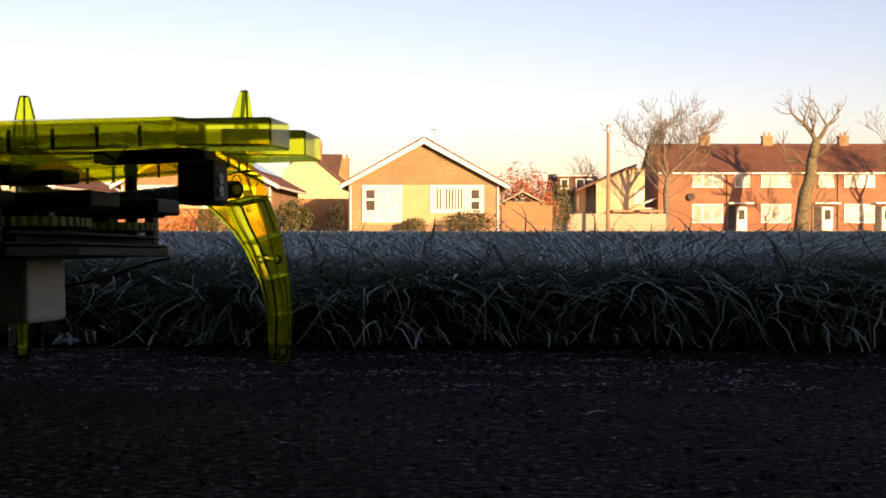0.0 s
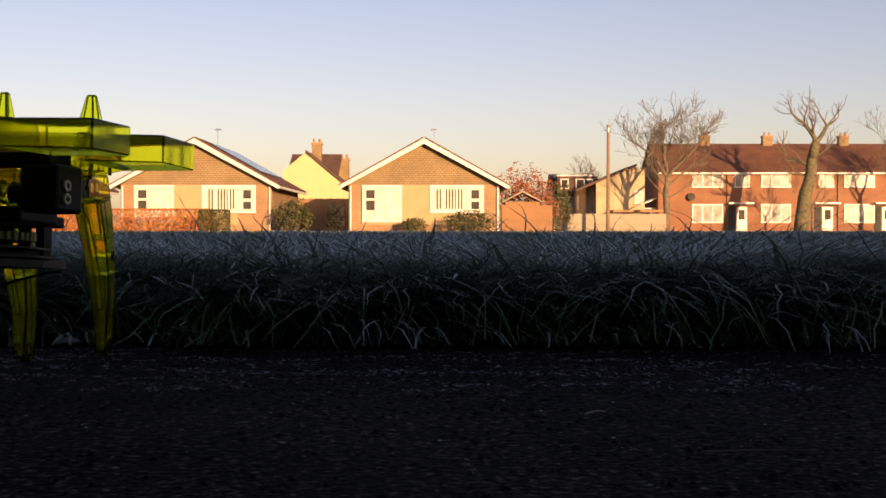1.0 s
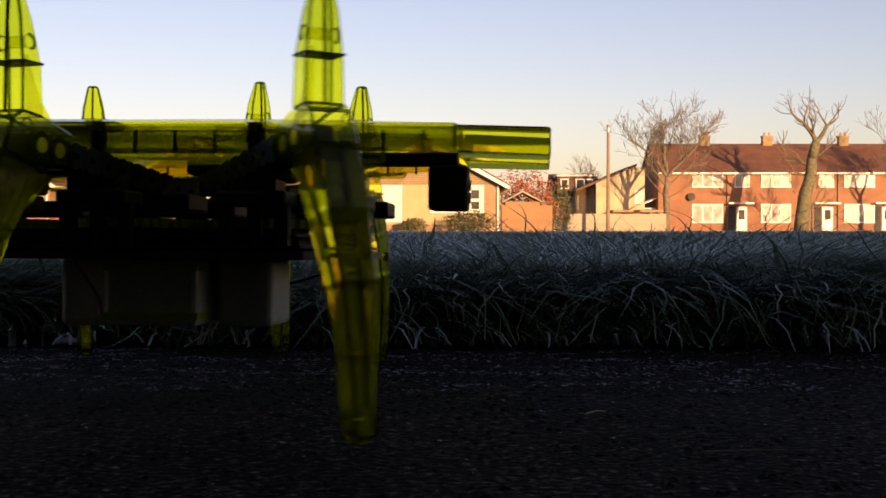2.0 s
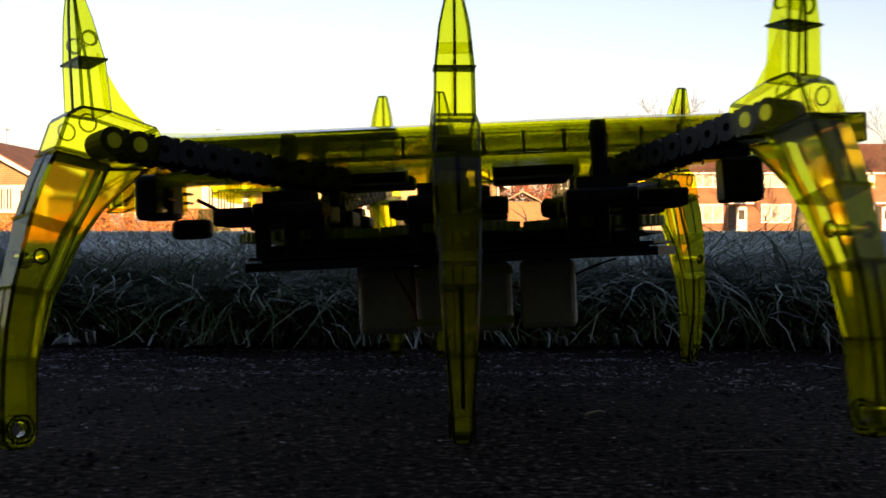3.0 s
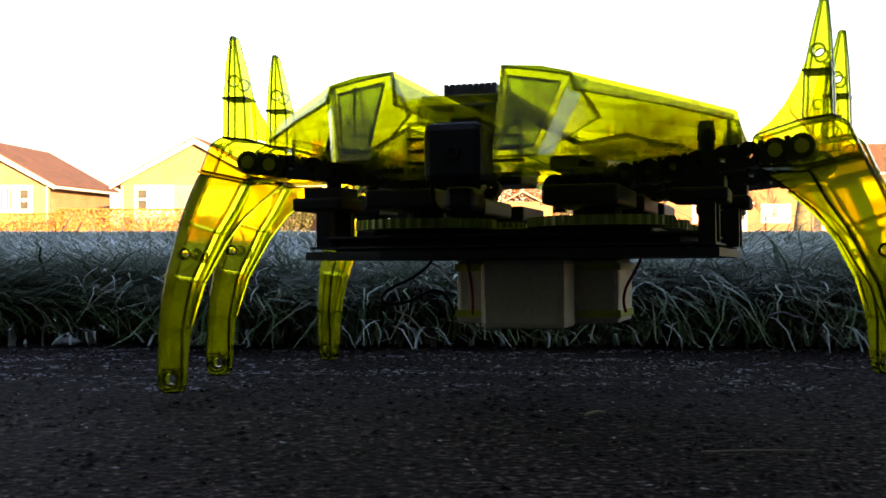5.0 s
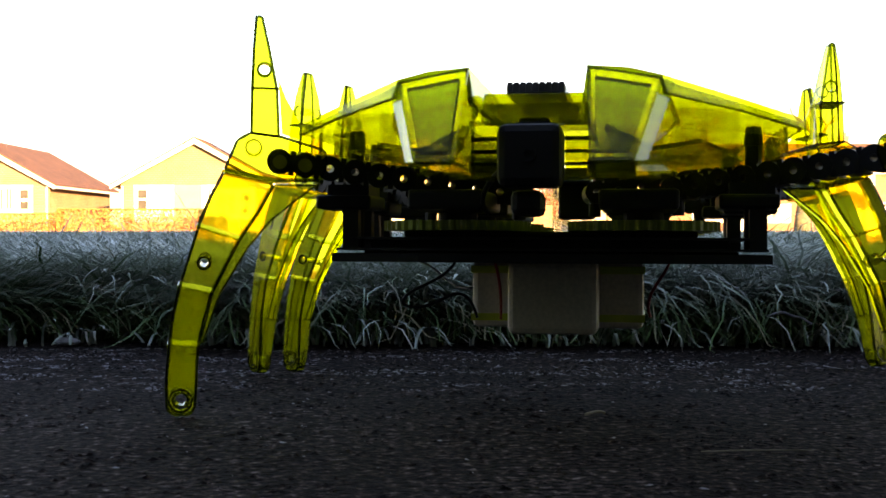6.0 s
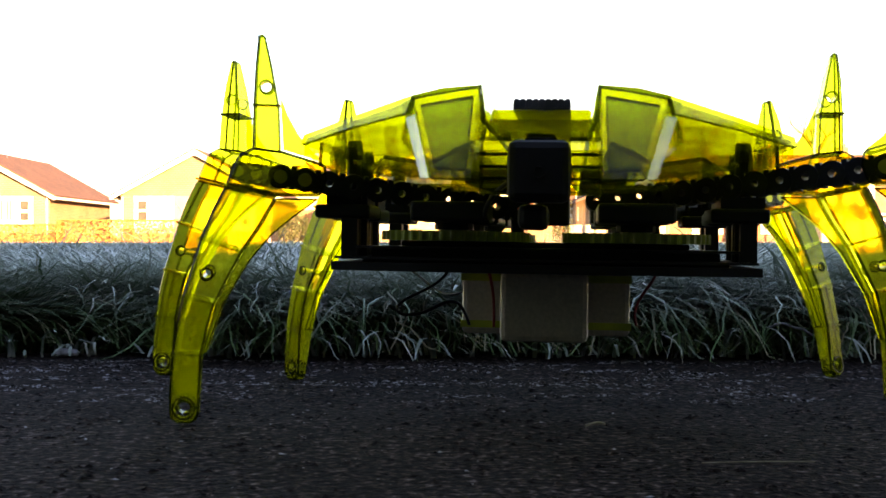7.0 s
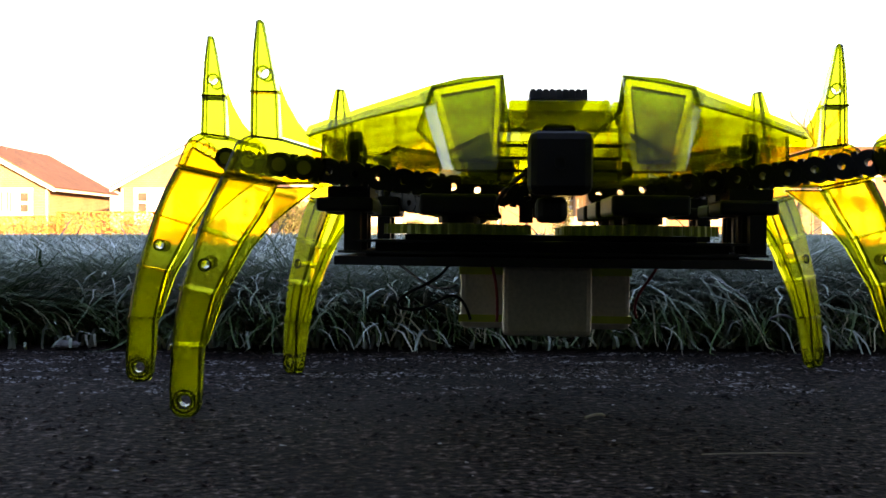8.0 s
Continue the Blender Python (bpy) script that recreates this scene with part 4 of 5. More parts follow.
for dx in (-0.092, 0.0, 0.092):
    for s in (1, -1):
        ya, yb = sorted((s * 0.026, s * 0.062))
        bm = box(dx - 0.031, dx + 0.031, ya, yb, 0.0992, 0.1085, 0.0015)
        add_cyl(bm, (dx * 0.8, s * 0.046, 0.0955), (dx * 0.8, s * 0.046, 0.0991), 0.010, n=14)
        part("crank_bar", bm, BLACK, robot, "black crank bar over a gear")

# head: a small black camera block on a bracket
head = part("head", box(0.158, 0.180, -0.0133, 0.0133, 0.1065, 0.1325, 0.0035), BLACK, robot, "small black square camera block")
bm = bmesh.new()
add_tube(bm, (0.1801, 0, 0.1195), (0.1812, 0, 0.1195), 0.003, 0.0018)
part("lens", bm, BLACK, head)
part("bracket", box(0.12, 0.160, -0.007, 0.007, 0.126, 0.137, 0.002), BLACK, robot)
part("servo", box(0.140, 0.162, -0.0095, 0.0040, 0.0950, 0.1062, 0.003), BLACK, robot)


def wire(pts, mat, r=0.0008):
    cu = bpy.data.curves.new("wire", "CURVE")
    cu.dimensions, cu.bevel_depth, cu.bevel_resolution = "3D", r, 2
    sp = cu.splines.new("NURBS")
    sp.points.add(len(pts) - 1)
    for p, q in zip(sp.points, pts):
        p.co = (*q, 1)
    sp.use_endpoint_u, sp.order_u = True, 4
    cu.materials.append(mat)
    ob = new("wire", cu)
    ob.parent = robot
    return ob


wire([(0.05, -0.05, 0.076), (0.052, -0.055, 0.066), (0.06, -0.075, 0.06), (0.06, -0.08, 0.05), (0.055, -0.06, 0.05), (0.05, -0.045, 0.064), (0.045, -0.04, 0.045)], BLACK)
wire([(0.05, -0.04, 0.09), (0.062, -0.03, 0.082), (0.06, -0.025, 0.07), (0.058, -0.026, 0.045)], WIRE_RED)
wire([(0.03, 0.06, 0.076), (0.03, 0.058, 0.066), (0.02, 0.045, 0.058), (0.02, 0.05, 0.045)], WIRE_RED)
wire([(0.15, -0.012, 0.118), (0.14, -0.022, 0.112), (0.125, -0.03, 0.103), (0.115, -0.025, 0.098)], BLACK, 0.0012)
wire([(-0.03, -0.05, 0.06), (-0.05, -0.07, 0.05), (-0.08, -0.08, 0.07), (-0.1, -0.1, 0.073)], BLACK)

# leg: u runs outwards from the foot; the arm runs inwards through its post
LEG_ST = [
    (0.0040, 0.0003, -0.0040, 0.0003, 0.0074), (0.0074, 0.0038, -0.0072, 0.0038, 0.0086), (0.0076, 0.0145, -0.0078, 0.0145, 0.0098),
    (0.0061, 0.0358, -0.0087, 0.0352, 0.0128), (0.0042, 0.0500, -0.0114, 0.0478, 0.0146), (0.0011, 0.0648, -0.0151, 0.0615, 0.0166),
    (-0.0078, 0.0940, -0.0282, 0.0875, 0.0192), (-0.0135, 0.1082, -0.0370, 0.1010, 0.0200), (-0.0199, 0.1208, -0.0450, 0.1155, 0.0205),
]
LEG_HOLES = {1: (0.0001, 0.0086, 0.0030), 5: (-0.0112, 0.0769, 0.0021)}
SPIKE_ST = [(-0.0330, 0.1392, -0.0470, 0.1375, 0.0188), (-0.0333, 0.1605, -0.0460, 0.1605, 0.0180), (-0.0340, 0.1800, -0.0422, 0.1800, 0.0140), (-0.0352, 0.1958, -0.0386, 0.1958, 0.0072)]
SPIKE_HOLES = {1: (-0.0394, 0.1700, 0.0026)}


def ring4(st, k=1.0, grow=0.0):
    a, za, b, zb, th = st
    th = th * k / 2 + grow
    return [(a + grow, -th, za), (a + grow, th, za), (b - grow, th, zb), (b - grow, -th, zb)]


def bored(bm, st, holes):
    """A four-sided lofted beam with round holes bored through its flanks."""
    rings = [[bm.verts.new(p) for p in ring4(x)] for x in st]
    n = 16
    for k, (a, b) in enumerate(zip(rings, rings[1:])):
        hole = holes.get(k)
        for i in range(4):
            if not (hole and i in (1, 3)):
                j = (i + 1) % 4
                bm.faces.new((a[i], a[j], b[j], b[i]))
        if not hole:
            continue
        u, z, r = hole
        z0, z1 = (st[k][1] + st[k][3]) / 2, (st[k + 1][1] + st[k + 1][3]) / 2
        mouths = []
        for sg, i, j in ((1, 1, 2), (-1, 0, 3)):
            mouth = []
            for q in range(n):
                an = 2 * math.pi * q / n
                pz = z + r * math.sin(an)
                f = (pz - z0) / (z1 - z0)
                mouth.append(bm.verts.new((u + r * math.cos(an), sg * (st[k][4] * (1 - f) + st[k + 1][4] * f) / 2, pz)))
            corners = [a[i], a[j], b[j], b[i]]
            at = [round(math.atan2(c.co.z - z, c.co.x - u) / (2 * math.pi) * n) % n for c in corners]
            for q in range(4):
                w = (q + 1) % 4
                arc = [at[w]]
                while arc[-1] != at[q]:
                    arc.append((arc[-1] + 1) % n)
                bm.faces.new([corners[q], corners[w]] + [mouth[x] for x in arc])
            mouths.append(mouth)
        for q in range(n):
            w = (q + 1) % n
            bm.faces.new((mouths[0][q], mouths[0][w], mouths[1][w], mouths[1][q]))
    bm.faces.new(rings[0][::-1])
    bm.faces.new(rings[-1])


def plate(points, half, inner=None):
    """A flat plate in the leg's plane; inner: its half thickness at the inward end."""
    bm = bmesh.new()
    lo, hi = min(p[0] for p in points), max(p[0] for p in points)
    th = lambda u: half if inner is None else inner + (half - inner) * (u - lo) / (hi - lo)
    loft(bm, [[(u, sg * th(u), z) for u, z in points] for sg in (-1, 1)])
    return bm


def leg_parts(t):
    bm = bmesh.new()
    bored(bm, LEG_ST, LEG_HOLES)
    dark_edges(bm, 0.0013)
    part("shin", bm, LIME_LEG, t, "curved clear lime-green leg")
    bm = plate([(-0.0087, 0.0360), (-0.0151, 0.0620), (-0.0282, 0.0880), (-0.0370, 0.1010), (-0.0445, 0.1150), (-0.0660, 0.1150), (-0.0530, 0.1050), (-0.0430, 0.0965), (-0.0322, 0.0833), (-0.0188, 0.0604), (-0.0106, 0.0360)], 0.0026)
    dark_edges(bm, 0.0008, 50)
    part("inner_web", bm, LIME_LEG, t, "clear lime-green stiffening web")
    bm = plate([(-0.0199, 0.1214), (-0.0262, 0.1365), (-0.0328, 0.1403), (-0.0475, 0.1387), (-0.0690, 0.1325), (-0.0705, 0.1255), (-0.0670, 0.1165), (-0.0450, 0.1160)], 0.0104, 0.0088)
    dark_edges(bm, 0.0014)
    part("hip", bm, LIME_CLEAR, t, "clear lime-green hip housing")
    bm = bmesh.new()
    bored(bm, SPIKE_ST, SPIKE_HOLES)
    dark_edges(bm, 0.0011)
    part("spike", bm, LIME_CLEAR, t, "pointed clear lime-green spike")
    part("fin", plate([(-0.0462, 0.1660), (-0.0500, 0.1565), (-0.0555, 0.1468), (-0.0625, 0.1385), (-0.0696, 0.1330), (-0.0480, 0.1392)], 0.0009), LIME, t)
    # cross ribs, and the thin web inside the hollow leg
    for i in (3, 5, 6, 8):
        r0 = ring4(LEG_ST[i], 1, 0.0004)
        bm = bmesh.new()
        loft(bm, [r0, [(p[0], p[1], p[2] + 0.0012) for p in r0]])
        part("rib", bm, LIME_RIB, t)
    bm = bmesh.new()
    loft(bm, [ring4((x[0] - 0.0008, x[1], x[2] + 0.0008, x[3], 0.0012)) for x in LEG_ST[2:6]])
    part("web", bm, LIME, t)
    # thin dark strips paint in how dark the web looks end-on
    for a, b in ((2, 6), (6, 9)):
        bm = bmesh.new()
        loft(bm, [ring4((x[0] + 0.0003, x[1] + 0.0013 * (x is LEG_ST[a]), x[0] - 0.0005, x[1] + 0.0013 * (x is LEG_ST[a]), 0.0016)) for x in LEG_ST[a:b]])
        part("web_edge_line", bm, LIME_EDGE, t)
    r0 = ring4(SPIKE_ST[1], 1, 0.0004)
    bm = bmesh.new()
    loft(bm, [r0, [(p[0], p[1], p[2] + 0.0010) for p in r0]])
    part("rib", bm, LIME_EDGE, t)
    # same painted end-on dark line up the spike
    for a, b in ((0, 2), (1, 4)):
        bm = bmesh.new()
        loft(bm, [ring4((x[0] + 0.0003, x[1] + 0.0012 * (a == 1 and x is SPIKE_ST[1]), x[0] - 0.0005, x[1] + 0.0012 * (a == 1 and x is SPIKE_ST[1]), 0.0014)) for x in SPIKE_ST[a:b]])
        part("web_edge_line", bm, LIME_EDGE, t)
    # raised rims round the holes
    for u, z, r, w, rim in ((0.0001, 0.0086, 0.0060, 0.0094, 0.0052), (-0.0112, 0.0769, 0.0035, 0.0182, 0.0028), (-0.0345, 0.1325, 0.0042, 0.0202, 0.0034)):
        for sg in (-1, 1):
            bm = bmesh.new()
            add_tube(bm, (u, sg * w / 2, z), (u, sg * (w / 2 + 0.0007), z), r, rim)
            part("boss", bm, LIME_RIB if z > 0.1 else LIME_EDGE, t, "round screw boss")
    # black linked arm with holes
    n = 11
    p0, p1 = Vector((-0.047, 0, 0.126)), Vector((-0.168, 0, 0.1115))
    slope = math.atan2(p1.z - p0.z, p0.x - p1.x)
    step = (p1 - p0).length / (n - 1)
    for i in range(n):
        c = p0.lerp(p1, i / (n - 1))
        bm = bmesh.new()
        add_tube(bm, (0, -0.0078, 0), (0, 0.0078, 0), 0.0062, 0.0019, 16)
        if i < n - 1:
            add_box(bm, -step + 0.0048, -0.0048, -0.0074, 0.0074, -0.0059, 0.0059)
        k = part("link", bm, BLACK, t, "black rounded arm link with a hole")
        k.matrix_basis = Matrix.Translation(c) @ Matrix.Rotation(slope, 4, "Y")
    for i in (0, 1):
        c = p0.lerp(p1, i / (n - 1))
        bm = bmesh.new()
        add_cyl(bm, (c.x, -0.0084, c.z), (c.x, 0.0084, c.z), 0.0034, n=12)
        part("screw", bm, STEEL, t, "small steel screw")
    bm = bmesh.new()
    add_cyl(bm, (p1.x, 0, p1.z), (p1.x, 0, 0.0985), 0.0035, n=10)
    part("crank_pin", bm, BLACK, t)


legs = {}
leg0 = new("leg")
leg0.parent = robot
leg_parts(leg0)
tagged(leg0, "curved clear lime-green leg with a black arm")
for key in POSTS:
    legs[key] = leg0 if not legs else copy_thing(leg0, Matrix())


# ---- what moves ----
def motions():
    # seconds, x, y of the robot's middle, heading in degrees, rise, nose up, lean
    body = [
        (0.0, -0.2924, 0.6757, 171.39, -0.002125, -1.639, 1.376),
        (0.3, -0.3313, 0.6486, 166.49, -0.003595, 1.232, 1.932),
        (0.5, -0.3626, 0.645, 163.91, -0.003689, -0.2935, 2.825),
        (0.8, -0.3626, 0.645, 163.91, -0.003689, -0.2935, 2.825),
        (1.0, -0.3619, 0.6457, 164.22, -0.003685, -0.2772, 3.017),
        (1.2, -0.3283, 0.6617, 172.59, -0.003245, 1.045, 1.957),
        (2.3, -0.1131, 0.6564, 177.40, -0.0001536, -1.142, 0.8708),
        (2.5, -0.08941, 0.6705, 184.36, -0.002054, -2.223, 0.6992),
        (2.7, -0.05816, 0.6595, 179.05, -0.0007916, -0.3221, 1.814),
        (2.9, -0.0107, 0.6575, 181.27, -0.00193, 0.2646, 0.2753),
        (3.0, 0.01052, 0.6527, 177.08, -0.003233, -2.579, 1.492),
        (3.2, 0.02282, 0.668, 174.26, -0.002523, -1.589, 0.4792),
        (3.5, 0.03321, 0.6451, 178.04, -0.003348, -2.289, 0.9358),
        (3.7, 0.02868, 0.6611, 189.38, -0.001883, -0.7788, 2.104),
        (4.0, 0.05077, 0.6433, 207.57, -0.00101, 0.9778, 1.919),
        (4.2, 0.05024, 0.6639, 220.64, -0.003214, 0.7051, 1.374),
        (4.5, 0.05895, 0.6245, 236.95, 0.0005097, -1.98, 2.182),
        (4.7, 0.05682, 0.6633, 244.59, -4.928e-05, 1.333, 1.541),
        (5.8, 0.065, 0.6445, 260.12, -0.001784, 0.9986, -0.1281),
        (6.5, 0.065, 0.6445, 260.12, -0.001784, 0.9986, -0.1281),
        (7.0, 0.05818, 0.6592, 263.56, -0.0005513, 0.1627, -0.8756),
        (7.5, 0.05619, 0.6506, 267.05, -0.001044, 0.135, -0.5944),
        (8.0, 0.05619, 0.6506, 267.05, -0.001044, 0.135, -0.5944),
    ]
    walk(robot, [(t, pose(x, y, z, r, -p, h)) for t, x, y, h, z, p, r in body])
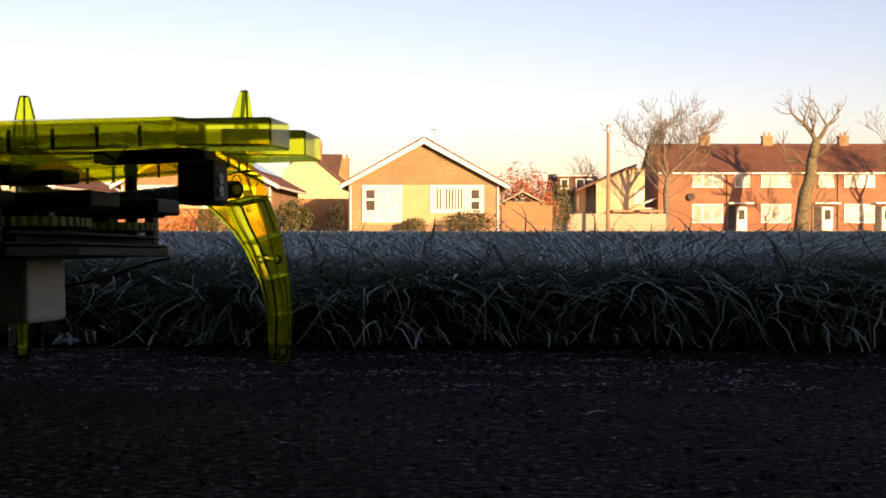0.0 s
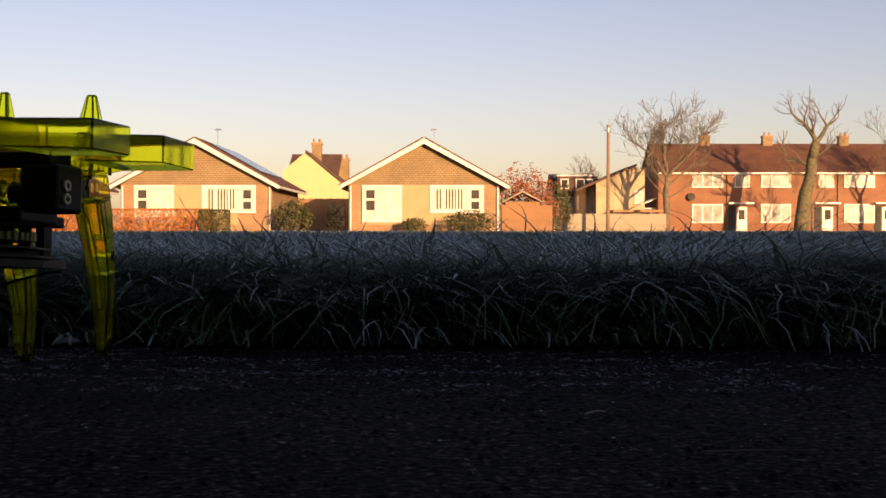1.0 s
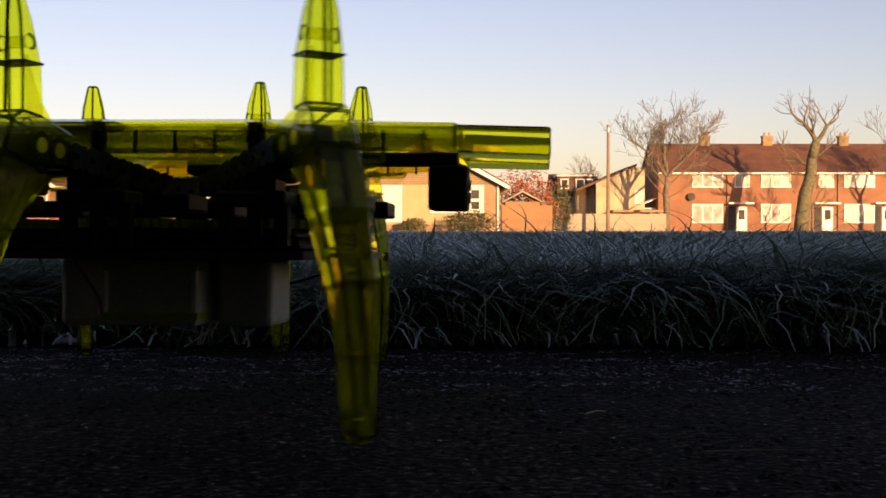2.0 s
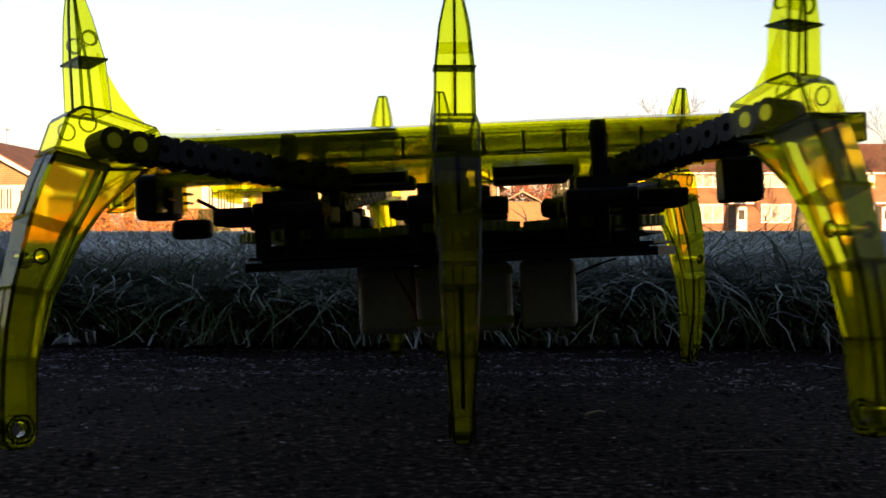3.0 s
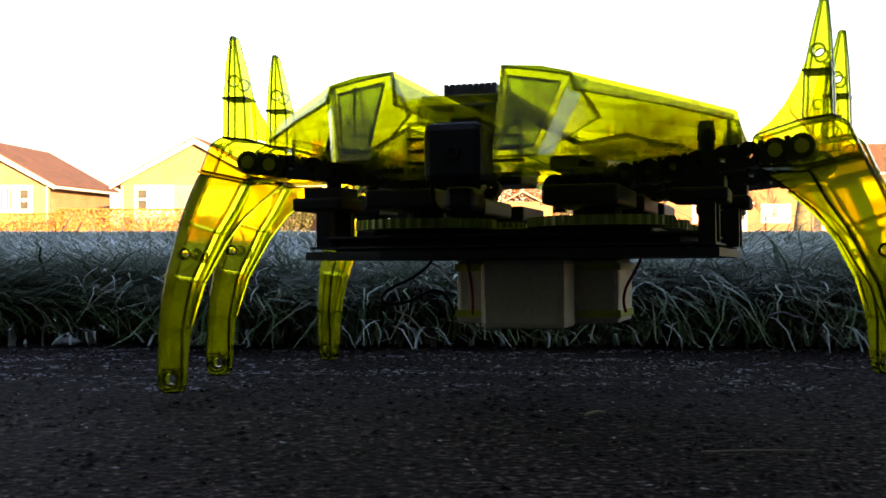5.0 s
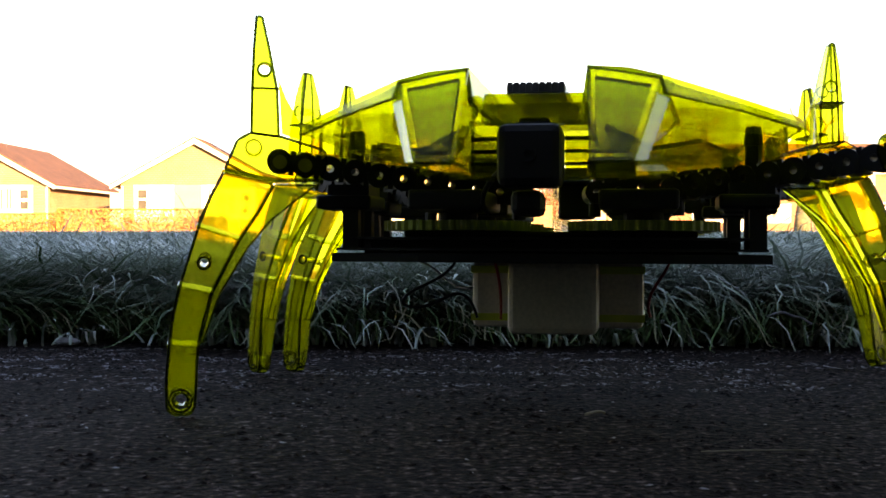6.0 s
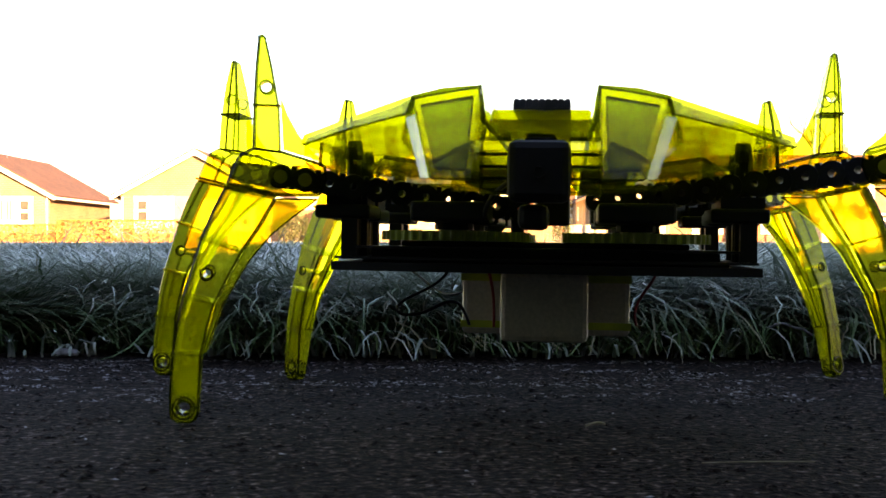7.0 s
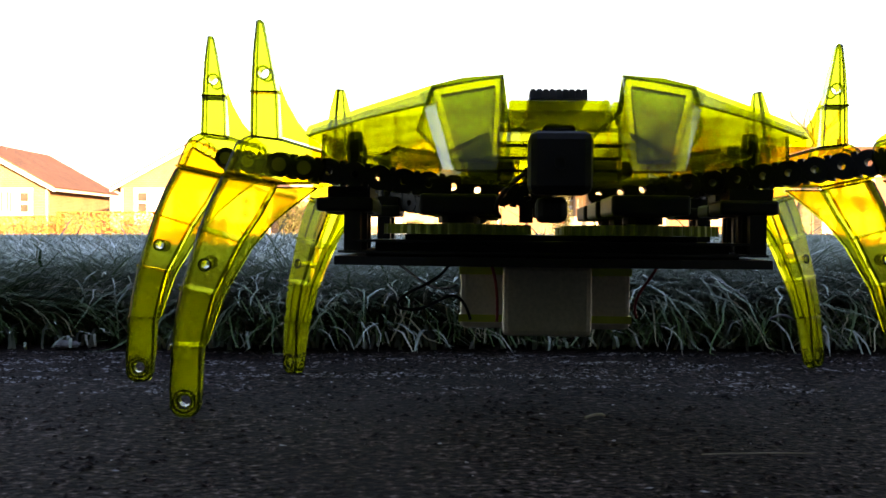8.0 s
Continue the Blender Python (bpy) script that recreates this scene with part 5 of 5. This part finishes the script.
    # seconds, foot ahead, foot to the left, lift, direction of the leg and its lean in degrees
    steps = {
        'fl': [
            (0.0, 0.1000, 0.1900, -0.0002, 74.8, 0.0),
            (0.3, 0.0996, 0.1894, -0.0048, 74.9, -0.0),
            (0.5, 0.0998, 0.1890, -0.0050, 74.7, 0.0),
            (0.8, 0.0998, 0.1890, -0.0050, 74.7, 0.0),
            (1.0, 0.0998, 0.1888, -0.0056, 74.7, 0.0),
            (1.2, 0.0997, 0.1894, -0.0049, 74.9, -0.0),
            (1.5, 0.0800, 0.1900, 0.0020, 86.9, 0.0),
            (1.75, 0.1250, 0.1900, -0.0017, 61.5, 0.0),
            (2.0, 0.0800, 0.1900, 0.0036, 86.9, 0.0),
            (2.3, 0.1000, 0.1899, -0.0009, 74.8, 0.0),
            (2.5, 0.0960, 0.1855, 0.0039, 76.8, -0.1),
            (2.7, 0.1032, 0.1884, -0.0025, 72.3, 8.4),
            (2.9, 0.1642, 0.1649, 0.0002, 37.0, 5.8),
            (3.0, 0.1700, 0.2022, 0.0075, 45.1, 3.9),
            (3.2, 0.1191, 0.2096, 0.0040, 68.8, 3.6),
            (3.5, 0.0725, 0.2061, 0.0068, 92.1, 1.4),
            (3.7, 0.0852, 0.1824, -0.0039, 83.3, 1.4),
            (4.0, 0.1601, 0.1797, -0.0031, 44.1, 2.5),
            (4.2, 0.0773, 0.2264, -0.0013, 89.2, 1.7),
            (4.5, 0.0667, 0.1720, -0.0035, 92.9, -1.3),
            (4.7, 0.1284, 0.1786, -0.0074, 57.0, 1.9),
            (4.95, 0.0800, 0.1900, -0.0001, 86.9, 0.0),
            (5.2, 0.1200, 0.1900, -0.0030, 63.9, 0.0),
            (5.5, 0.0800, 0.1900, 0.0036, 86.9, 0.0),
            (5.8, 0.1300, 0.2150, -0.0003, 64.8, -0.0),
            (6.5, 0.1300, 0.2150, -0.0003, 64.8, -0.0),
            (7.0, 0.1250, 0.2151, 0.0028, 66.9, 0.0),
            (7.5, 0.1251, 0.2152, 0.0023, 66.9, 0.0),
            (8.0, 0.1251, 0.2152, 0.0023, 66.9, 0.0),
        ],
        'fr': [
            (0.0, 0.1001, -0.1901, 0.0025, -74.7, -0.0),
            (0.3, 0.1059, -0.1997, 0.0005, -73.2, -0.5),
            (0.5, 0.1000, -0.1899, 0.0066, -74.8, -0.0),
            (0.8, 0.1000, -0.1899, 0.0066, -74.8, -0.0),
            (1.0, 0.1000, -0.1898, 0.0072, -74.8, -0.0),
            (1.2, 0.0998, -0.1904, 0.0015, -75.0, 0.0),
            (1.5, 0.1250, -0.1900, 0.0014, -61.5, 0.0),
            (1.75, 0.0800, -0.1900, 0.0056, -86.9, 0.0),
            (2.0, 0.1250, -0.1900, 0.0007, -61.5, 0.0),
            (2.3, 0.0720, -0.1853, -0.0026, -92.0, -0.4),
            (2.5, 0.0760, -0.1890, 0.0011, -89.3, -2.5),
            (2.7, 0.1279, -0.2018, 0.0004, -63.2, -3.9),
            (2.9, 0.0887, -0.2469, -0.0053, -84.8, -0.1),
            (3.0, 0.0574, -0.2277, 0.0043, -97.5, 1.7),
            (3.2, 0.0782, -0.2002, -0.0012, -88.0, 1.9),
            (3.5, 0.0756, -0.2238, 0.0024, -89.7, -0.8),
            (3.7, 0.0670, -0.2210, 0.0033, -93.8, -1.7),
            (4.0, 0.1386, -0.1906, -0.0003, -55.6, -3.1),
            (4.2, 0.0941, -0.1797, 0.0014, -76.9, -1.9),
            (4.5, 0.0474, -0.2344, 0.0046, -101.4, 1.7),
            (4.7, 0.1427, -0.2127, -0.0007, -61.0, -9.7),
            (4.95, 0.0800, -0.1900, 0.0007, -86.9, 0.0),
            (5.2, 0.1200, -0.1900, 0.0045, -63.9, 0.0),
            (5.5, 0.0800, -0.1900, -0.0003, -86.9, 0.0),
            (5.8, 0.1086, -0.1782, -0.0019, -70.4, -6.3),
            (6.5, 0.1086, -0.1782, -0.0019, -70.4, -6.3),
            (7.0, 0.0948, -0.1797, -0.0046, -77.7, -4.5),
            (7.5, 0.0854, -0.1801, -0.0025, -86.1, -3.7),
            (8.0, 0.0854, -0.1801, -0.0025, -86.1, -3.7),
        ],
        'ml': [
            (0.0, 0.0002, 0.1996, -0.0026, 89.9, 0.0),
            (0.3, -0.0002, 0.1994, -0.0030, 90.1, -0.0),
            (0.5, 0.0001, 0.1982, -0.0057, 90.0, 0.0),
            (0.8, 0.0001, 0.1982, -0.0057, 90.0, 0.0),
            (1.0, 0.0001, 0.1979, -0.0063, 90.0, 0.0),
            (1.2, -0.0001, 0.1993, -0.0034, 90.1, -0.0),
            (1.5, 0.0250, 0.2000, -0.0024, 75.3, 0.0),
            (1.75, -0.0200, 0.2000, 0.0025, 101.9, 0.0),
            (2.0, 0.0250, 0.2000, -0.0016, 75.3, 0.0),
            (2.3, 0.0147, 0.1670, -0.0026, 74.8, -0.8),
            (2.5, 0.0593, 0.1928, 0.0034, 51.7, 4.7),
            (2.7, -0.0420, 0.1910, -0.0057, 115.8, -2.4),
            (2.9, -0.0167, 0.1725, 0.0004, 104.4, -5.2),
            (3.0, -0.0069, 0.1828, 0.0004, 95.7, -2.1),
            (3.2, -0.0020, 0.1751, -0.0007, 88.8, 4.1),
            (3.5, 0.0210, 0.1764, 0.0036, 65.1, 8.9),
            (3.7, 0.0148, 0.1911, -0.0051, 80.6, 2.8),
            (4.0, -0.0351, 0.1777, -0.0032, 114.0, -4.0),
            (4.2, 0.0342, 0.2036, -0.0027, 70.8, -0.3),
            (4.5, -0.0326, 0.1991, -0.0124, 107.8, -16.4),
            (4.7, -0.0546, 0.2020, -0.0074, 119.0, -1.6),
            (4.95, 0.0200, 0.2000, -0.0044, 78.1, 0.0),
            (5.2, -0.0200, 0.2000, 0.0019, 101.9, 0.0),
            (5.5, 0.0200, 0.2000, -0.0008, 78.1, 0.0),
            (5.8, -0.0140, 0.1862, 0.0007, 100.0, -3.6),
            (6.5, -0.0140, 0.1862, 0.0007, 100.0, -3.6),
            (7.0, -0.0009, 0.1953, 0.0027, 91.1, -2.1),
            (7.5, 0.0055, 0.1982, 0.0015, 86.8, -0.6),
            (8.0, 0.0055, 0.1982, 0.0015, 86.8, -0.6),
        ],
        'mr': [
            (0.0, 0.0530, -0.1866, -0.0010, -56.9, 0.6),
            (0.3, 0.0263, -0.2047, 0.0027, -74.9, 3.8),
            (0.5, 0.0108, -0.2174, 0.0057, -84.7, 1.5),
            (0.8, 0.0108, -0.2174, 0.0057, -84.7, 1.5),
            (1.0, 0.0094, -0.2169, 0.0068, -85.3, 0.7),
            (1.2, 0.0112, -0.1990, 0.0025, -83.4, -0.7),
            (1.5, -0.0200, -0.2000, 0.0075, -101.9, 0.0),
            (1.75, 0.0250, -0.2000, 0.0012, -75.3, 0.0),
            (2.0, -0.0200, -0.2000, 0.0040, -101.9, 0.0),
            (2.3, 0.0513, -0.2218, -0.0032, -66.1, 0.8),
            (2.5, -0.0738, -0.2397, 0.0035, -118.5, 4.4),
            (2.7, -0.0560, -0.2130, -0.0005, -117.2, 3.2),
            (2.9, -0.0150, -0.2078, -0.0045, -98.3, 1.1),
            (3.0, 0.0234, -0.2164, 0.0038, -77.9, 0.5),
            (3.2, 0.0409, -0.2015, -0.0022, -67.2, -3.6),
            (3.5, 0.0360, -0.1962, 0.0017, -68.6, -3.5),
            (3.7, 0.0016, -0.2095, 0.0020, -89.5, -4.0),
            (4.0, -0.0249, -0.2173, 0.0024, -102.5, 0.0),
            (4.2, -0.0472, -0.2386, 0.0038, -109.3, 3.8),
            (4.5, -0.0124, -0.2084, 0.0005, -96.8, 0.9),
            (4.7, 0.0112, -0.1635, -0.0004, -77.7, 2.0),
            (4.95, 0.0200, -0.2000, 0.0056, -78.1, 0.0),
            (5.2, -0.0200, -0.2000, 0.0007, -101.9, 0.0),
            (5.5, 0.0200, -0.2000, 0.0043, -78.1, 0.0),
            (5.8, -0.0820, -0.2037, -0.0017, -129.4, 3.7),
            (6.5, -0.0820, -0.2037, -0.0017, -129.4, 3.7),
            (7.0, -0.0261, -0.2340, 0.0041, -101.5, 4.7),
            (7.5, 0.0143, -0.2260, 0.0050, -83.6, 1.7),
            (8.0, 0.0143, -0.2260, 0.0050, -83.6, 1.7),
        ],
        'bl': [
            (0.0, -0.1193, 0.1890, -0.0055, 116.0, 0.0),
            (0.3, -0.1200, 0.1899, -0.0004, 116.1, -0.0),
            (0.5, -0.1195, 0.1884, -0.0058, 116.2, -0.0),
            (0.8, -0.1195, 0.1884, -0.0058, 116.2, -0.0),
            (1.0, -0.1194, 0.1881, -0.0063, 116.2, -0.0),
            (1.2, -0.1200, 0.1898, -0.0012, 116.1, -0.0),
            (1.5, -0.1400, 0.1900, 0.0037, 125.2, 0.0),
            (1.75, -0.0950, 0.1900, -0.0019, 102.3, 0.0),
            (2.0, -0.1400, 0.1900, 0.0015, 125.2, 0.0),
            (2.3, -0.1838, 0.1675, -0.0043, 146.7, -9.5),
            (2.5, -0.1151, 0.1876, -0.0022, 111.8, -7.3),
            (2.7, -0.0832, 0.1810, -0.0046, 95.2, -3.8),
            (2.9, -0.0718, 0.1892, 0.0012, 87.6, -2.1),
            (3.0, -0.1592, 0.2223, 0.0041, 120.1, -3.7),
            (3.2, -0.1746, 0.1897, -0.0005, 137.0, -10.4),
            (3.5, -0.1435, 0.1747, -0.0018, 130.6, -9.5),
            (3.7, -0.1199, 0.1869, -0.0052, 116.2, -4.1),
            (4.0, -0.1244, 0.1889, -0.0039, 118.5, -0.0),
            (4.2, -0.1280, 0.1902, -0.0019, 119.9, -0.0),
            (4.5, -0.1378, 0.1861, -0.0145, 125.7, 2.7),
            (4.7, -0.1584, 0.2070, -0.0032, 127.2, -1.6),
            (4.95, -0.1400, 0.1900, 0.0012, 125.2, 0.0),
            (5.2, -0.1000, 0.1900, -0.0022, 105.2, 0.0),
            (5.5, -0.1400, 0.1900, 0.0041, 125.2, 0.0),
            (5.8, -0.1930, 0.2065, 0.0009, 137.1, -9.5),
            (6.5, -0.1930, 0.2065, 0.0009, 137.1, -9.5),
            (7.0, -0.1721, 0.1975, -0.0013, 133.9, -9.6),
            (7.5, -0.1757, 0.1979, -0.0022, 134.9, -7.5),
            (8.0, -0.1757, 0.1979, -0.0022, 134.9, -7.5),
        ],
        'br': [
            (0.0, -0.1456, -0.1918, -0.0049, -126.7, 4.7),
            (0.3, -0.0964, -0.2640, 0.0069, -97.2, 4.1),
            (0.5, -0.0311, -0.2565, 0.0085, -74.7, -0.4),
            (0.8, -0.0311, -0.2565, 0.0085, -74.7, -0.4),
            (1.0, -0.0318, -0.2574, 0.0101, -75.0, -0.2),
            (1.2, -0.1573, -0.2349, 0.0065, -120.8, 5.5),
            (1.5, -0.0950, -0.1900, 0.0036, -102.3, 0.0),
            (1.75, -0.1400, -0.1900, 0.0057, -125.2, 0.0),
            (2.0, -0.0950, -0.1900, -0.0012, -102.3, 0.0),
            (2.3, -0.1315, -0.2083, -0.0065, -116.5, 7.6),
            (2.5, -0.1204, -0.1891, -0.0072, -115.6, 6.9),
            (2.7, -0.1571, -0.2056, -0.0011, -127.4, -0.4),
            (2.9, -0.1934, -0.2194, -0.0037, -134.1, 7.1),
            (3.0, -0.1582, -0.1932, -0.0052, -130.4, 7.9),
            (3.2, -0.1377, -0.1862, -0.0065, -124.9, 5.4),
            (3.5, -0.1395, -0.2003, -0.0063, -122.2, 1.9),
            (3.7, -0.1759, -0.1847, -0.0015, -139.3, 2.1),
            (4.0, -0.0954, -0.2435, 0.0032, -97.6, 2.9),
            (4.2, -0.1266, -0.1837, 0.0014, -120.5, 5.3),
            (4.5, -0.1608, -0.1722, -0.0015, -139.4, -0.0),
            (4.7, -0.1192, -0.2137, 0.0037, -110.7, 1.0),
            (4.95, -0.1400, -0.1900, 0.0019, -125.2, 0.0),
            (5.2, -0.1000, -0.1900, 0.0054, -105.2, 0.0),
            (5.5, -0.1400, -0.1900, 0.0001, -125.2, 0.0),
            (5.8, -0.1181, -0.1905, -0.0039, -114.4, 3.4),
            (6.5, -0.1181, -0.1905, -0.0039, -114.4, 3.4),
            (7.0, -0.1316, -0.1780, -0.0093, -124.6, 3.7),
            (7.5, -0.1413, -0.1673, -0.0085, -133.0, 2.7),
            (8.0, -0.1413, -0.1673, -0.0085, -133.0, 2.7),
        ],
    }
    for key, leg in legs.items():
        walk(leg, [(t, pose(x, y, z, r, 0, a)) for t, x, y, z, a, r in steps[key]])


motions()
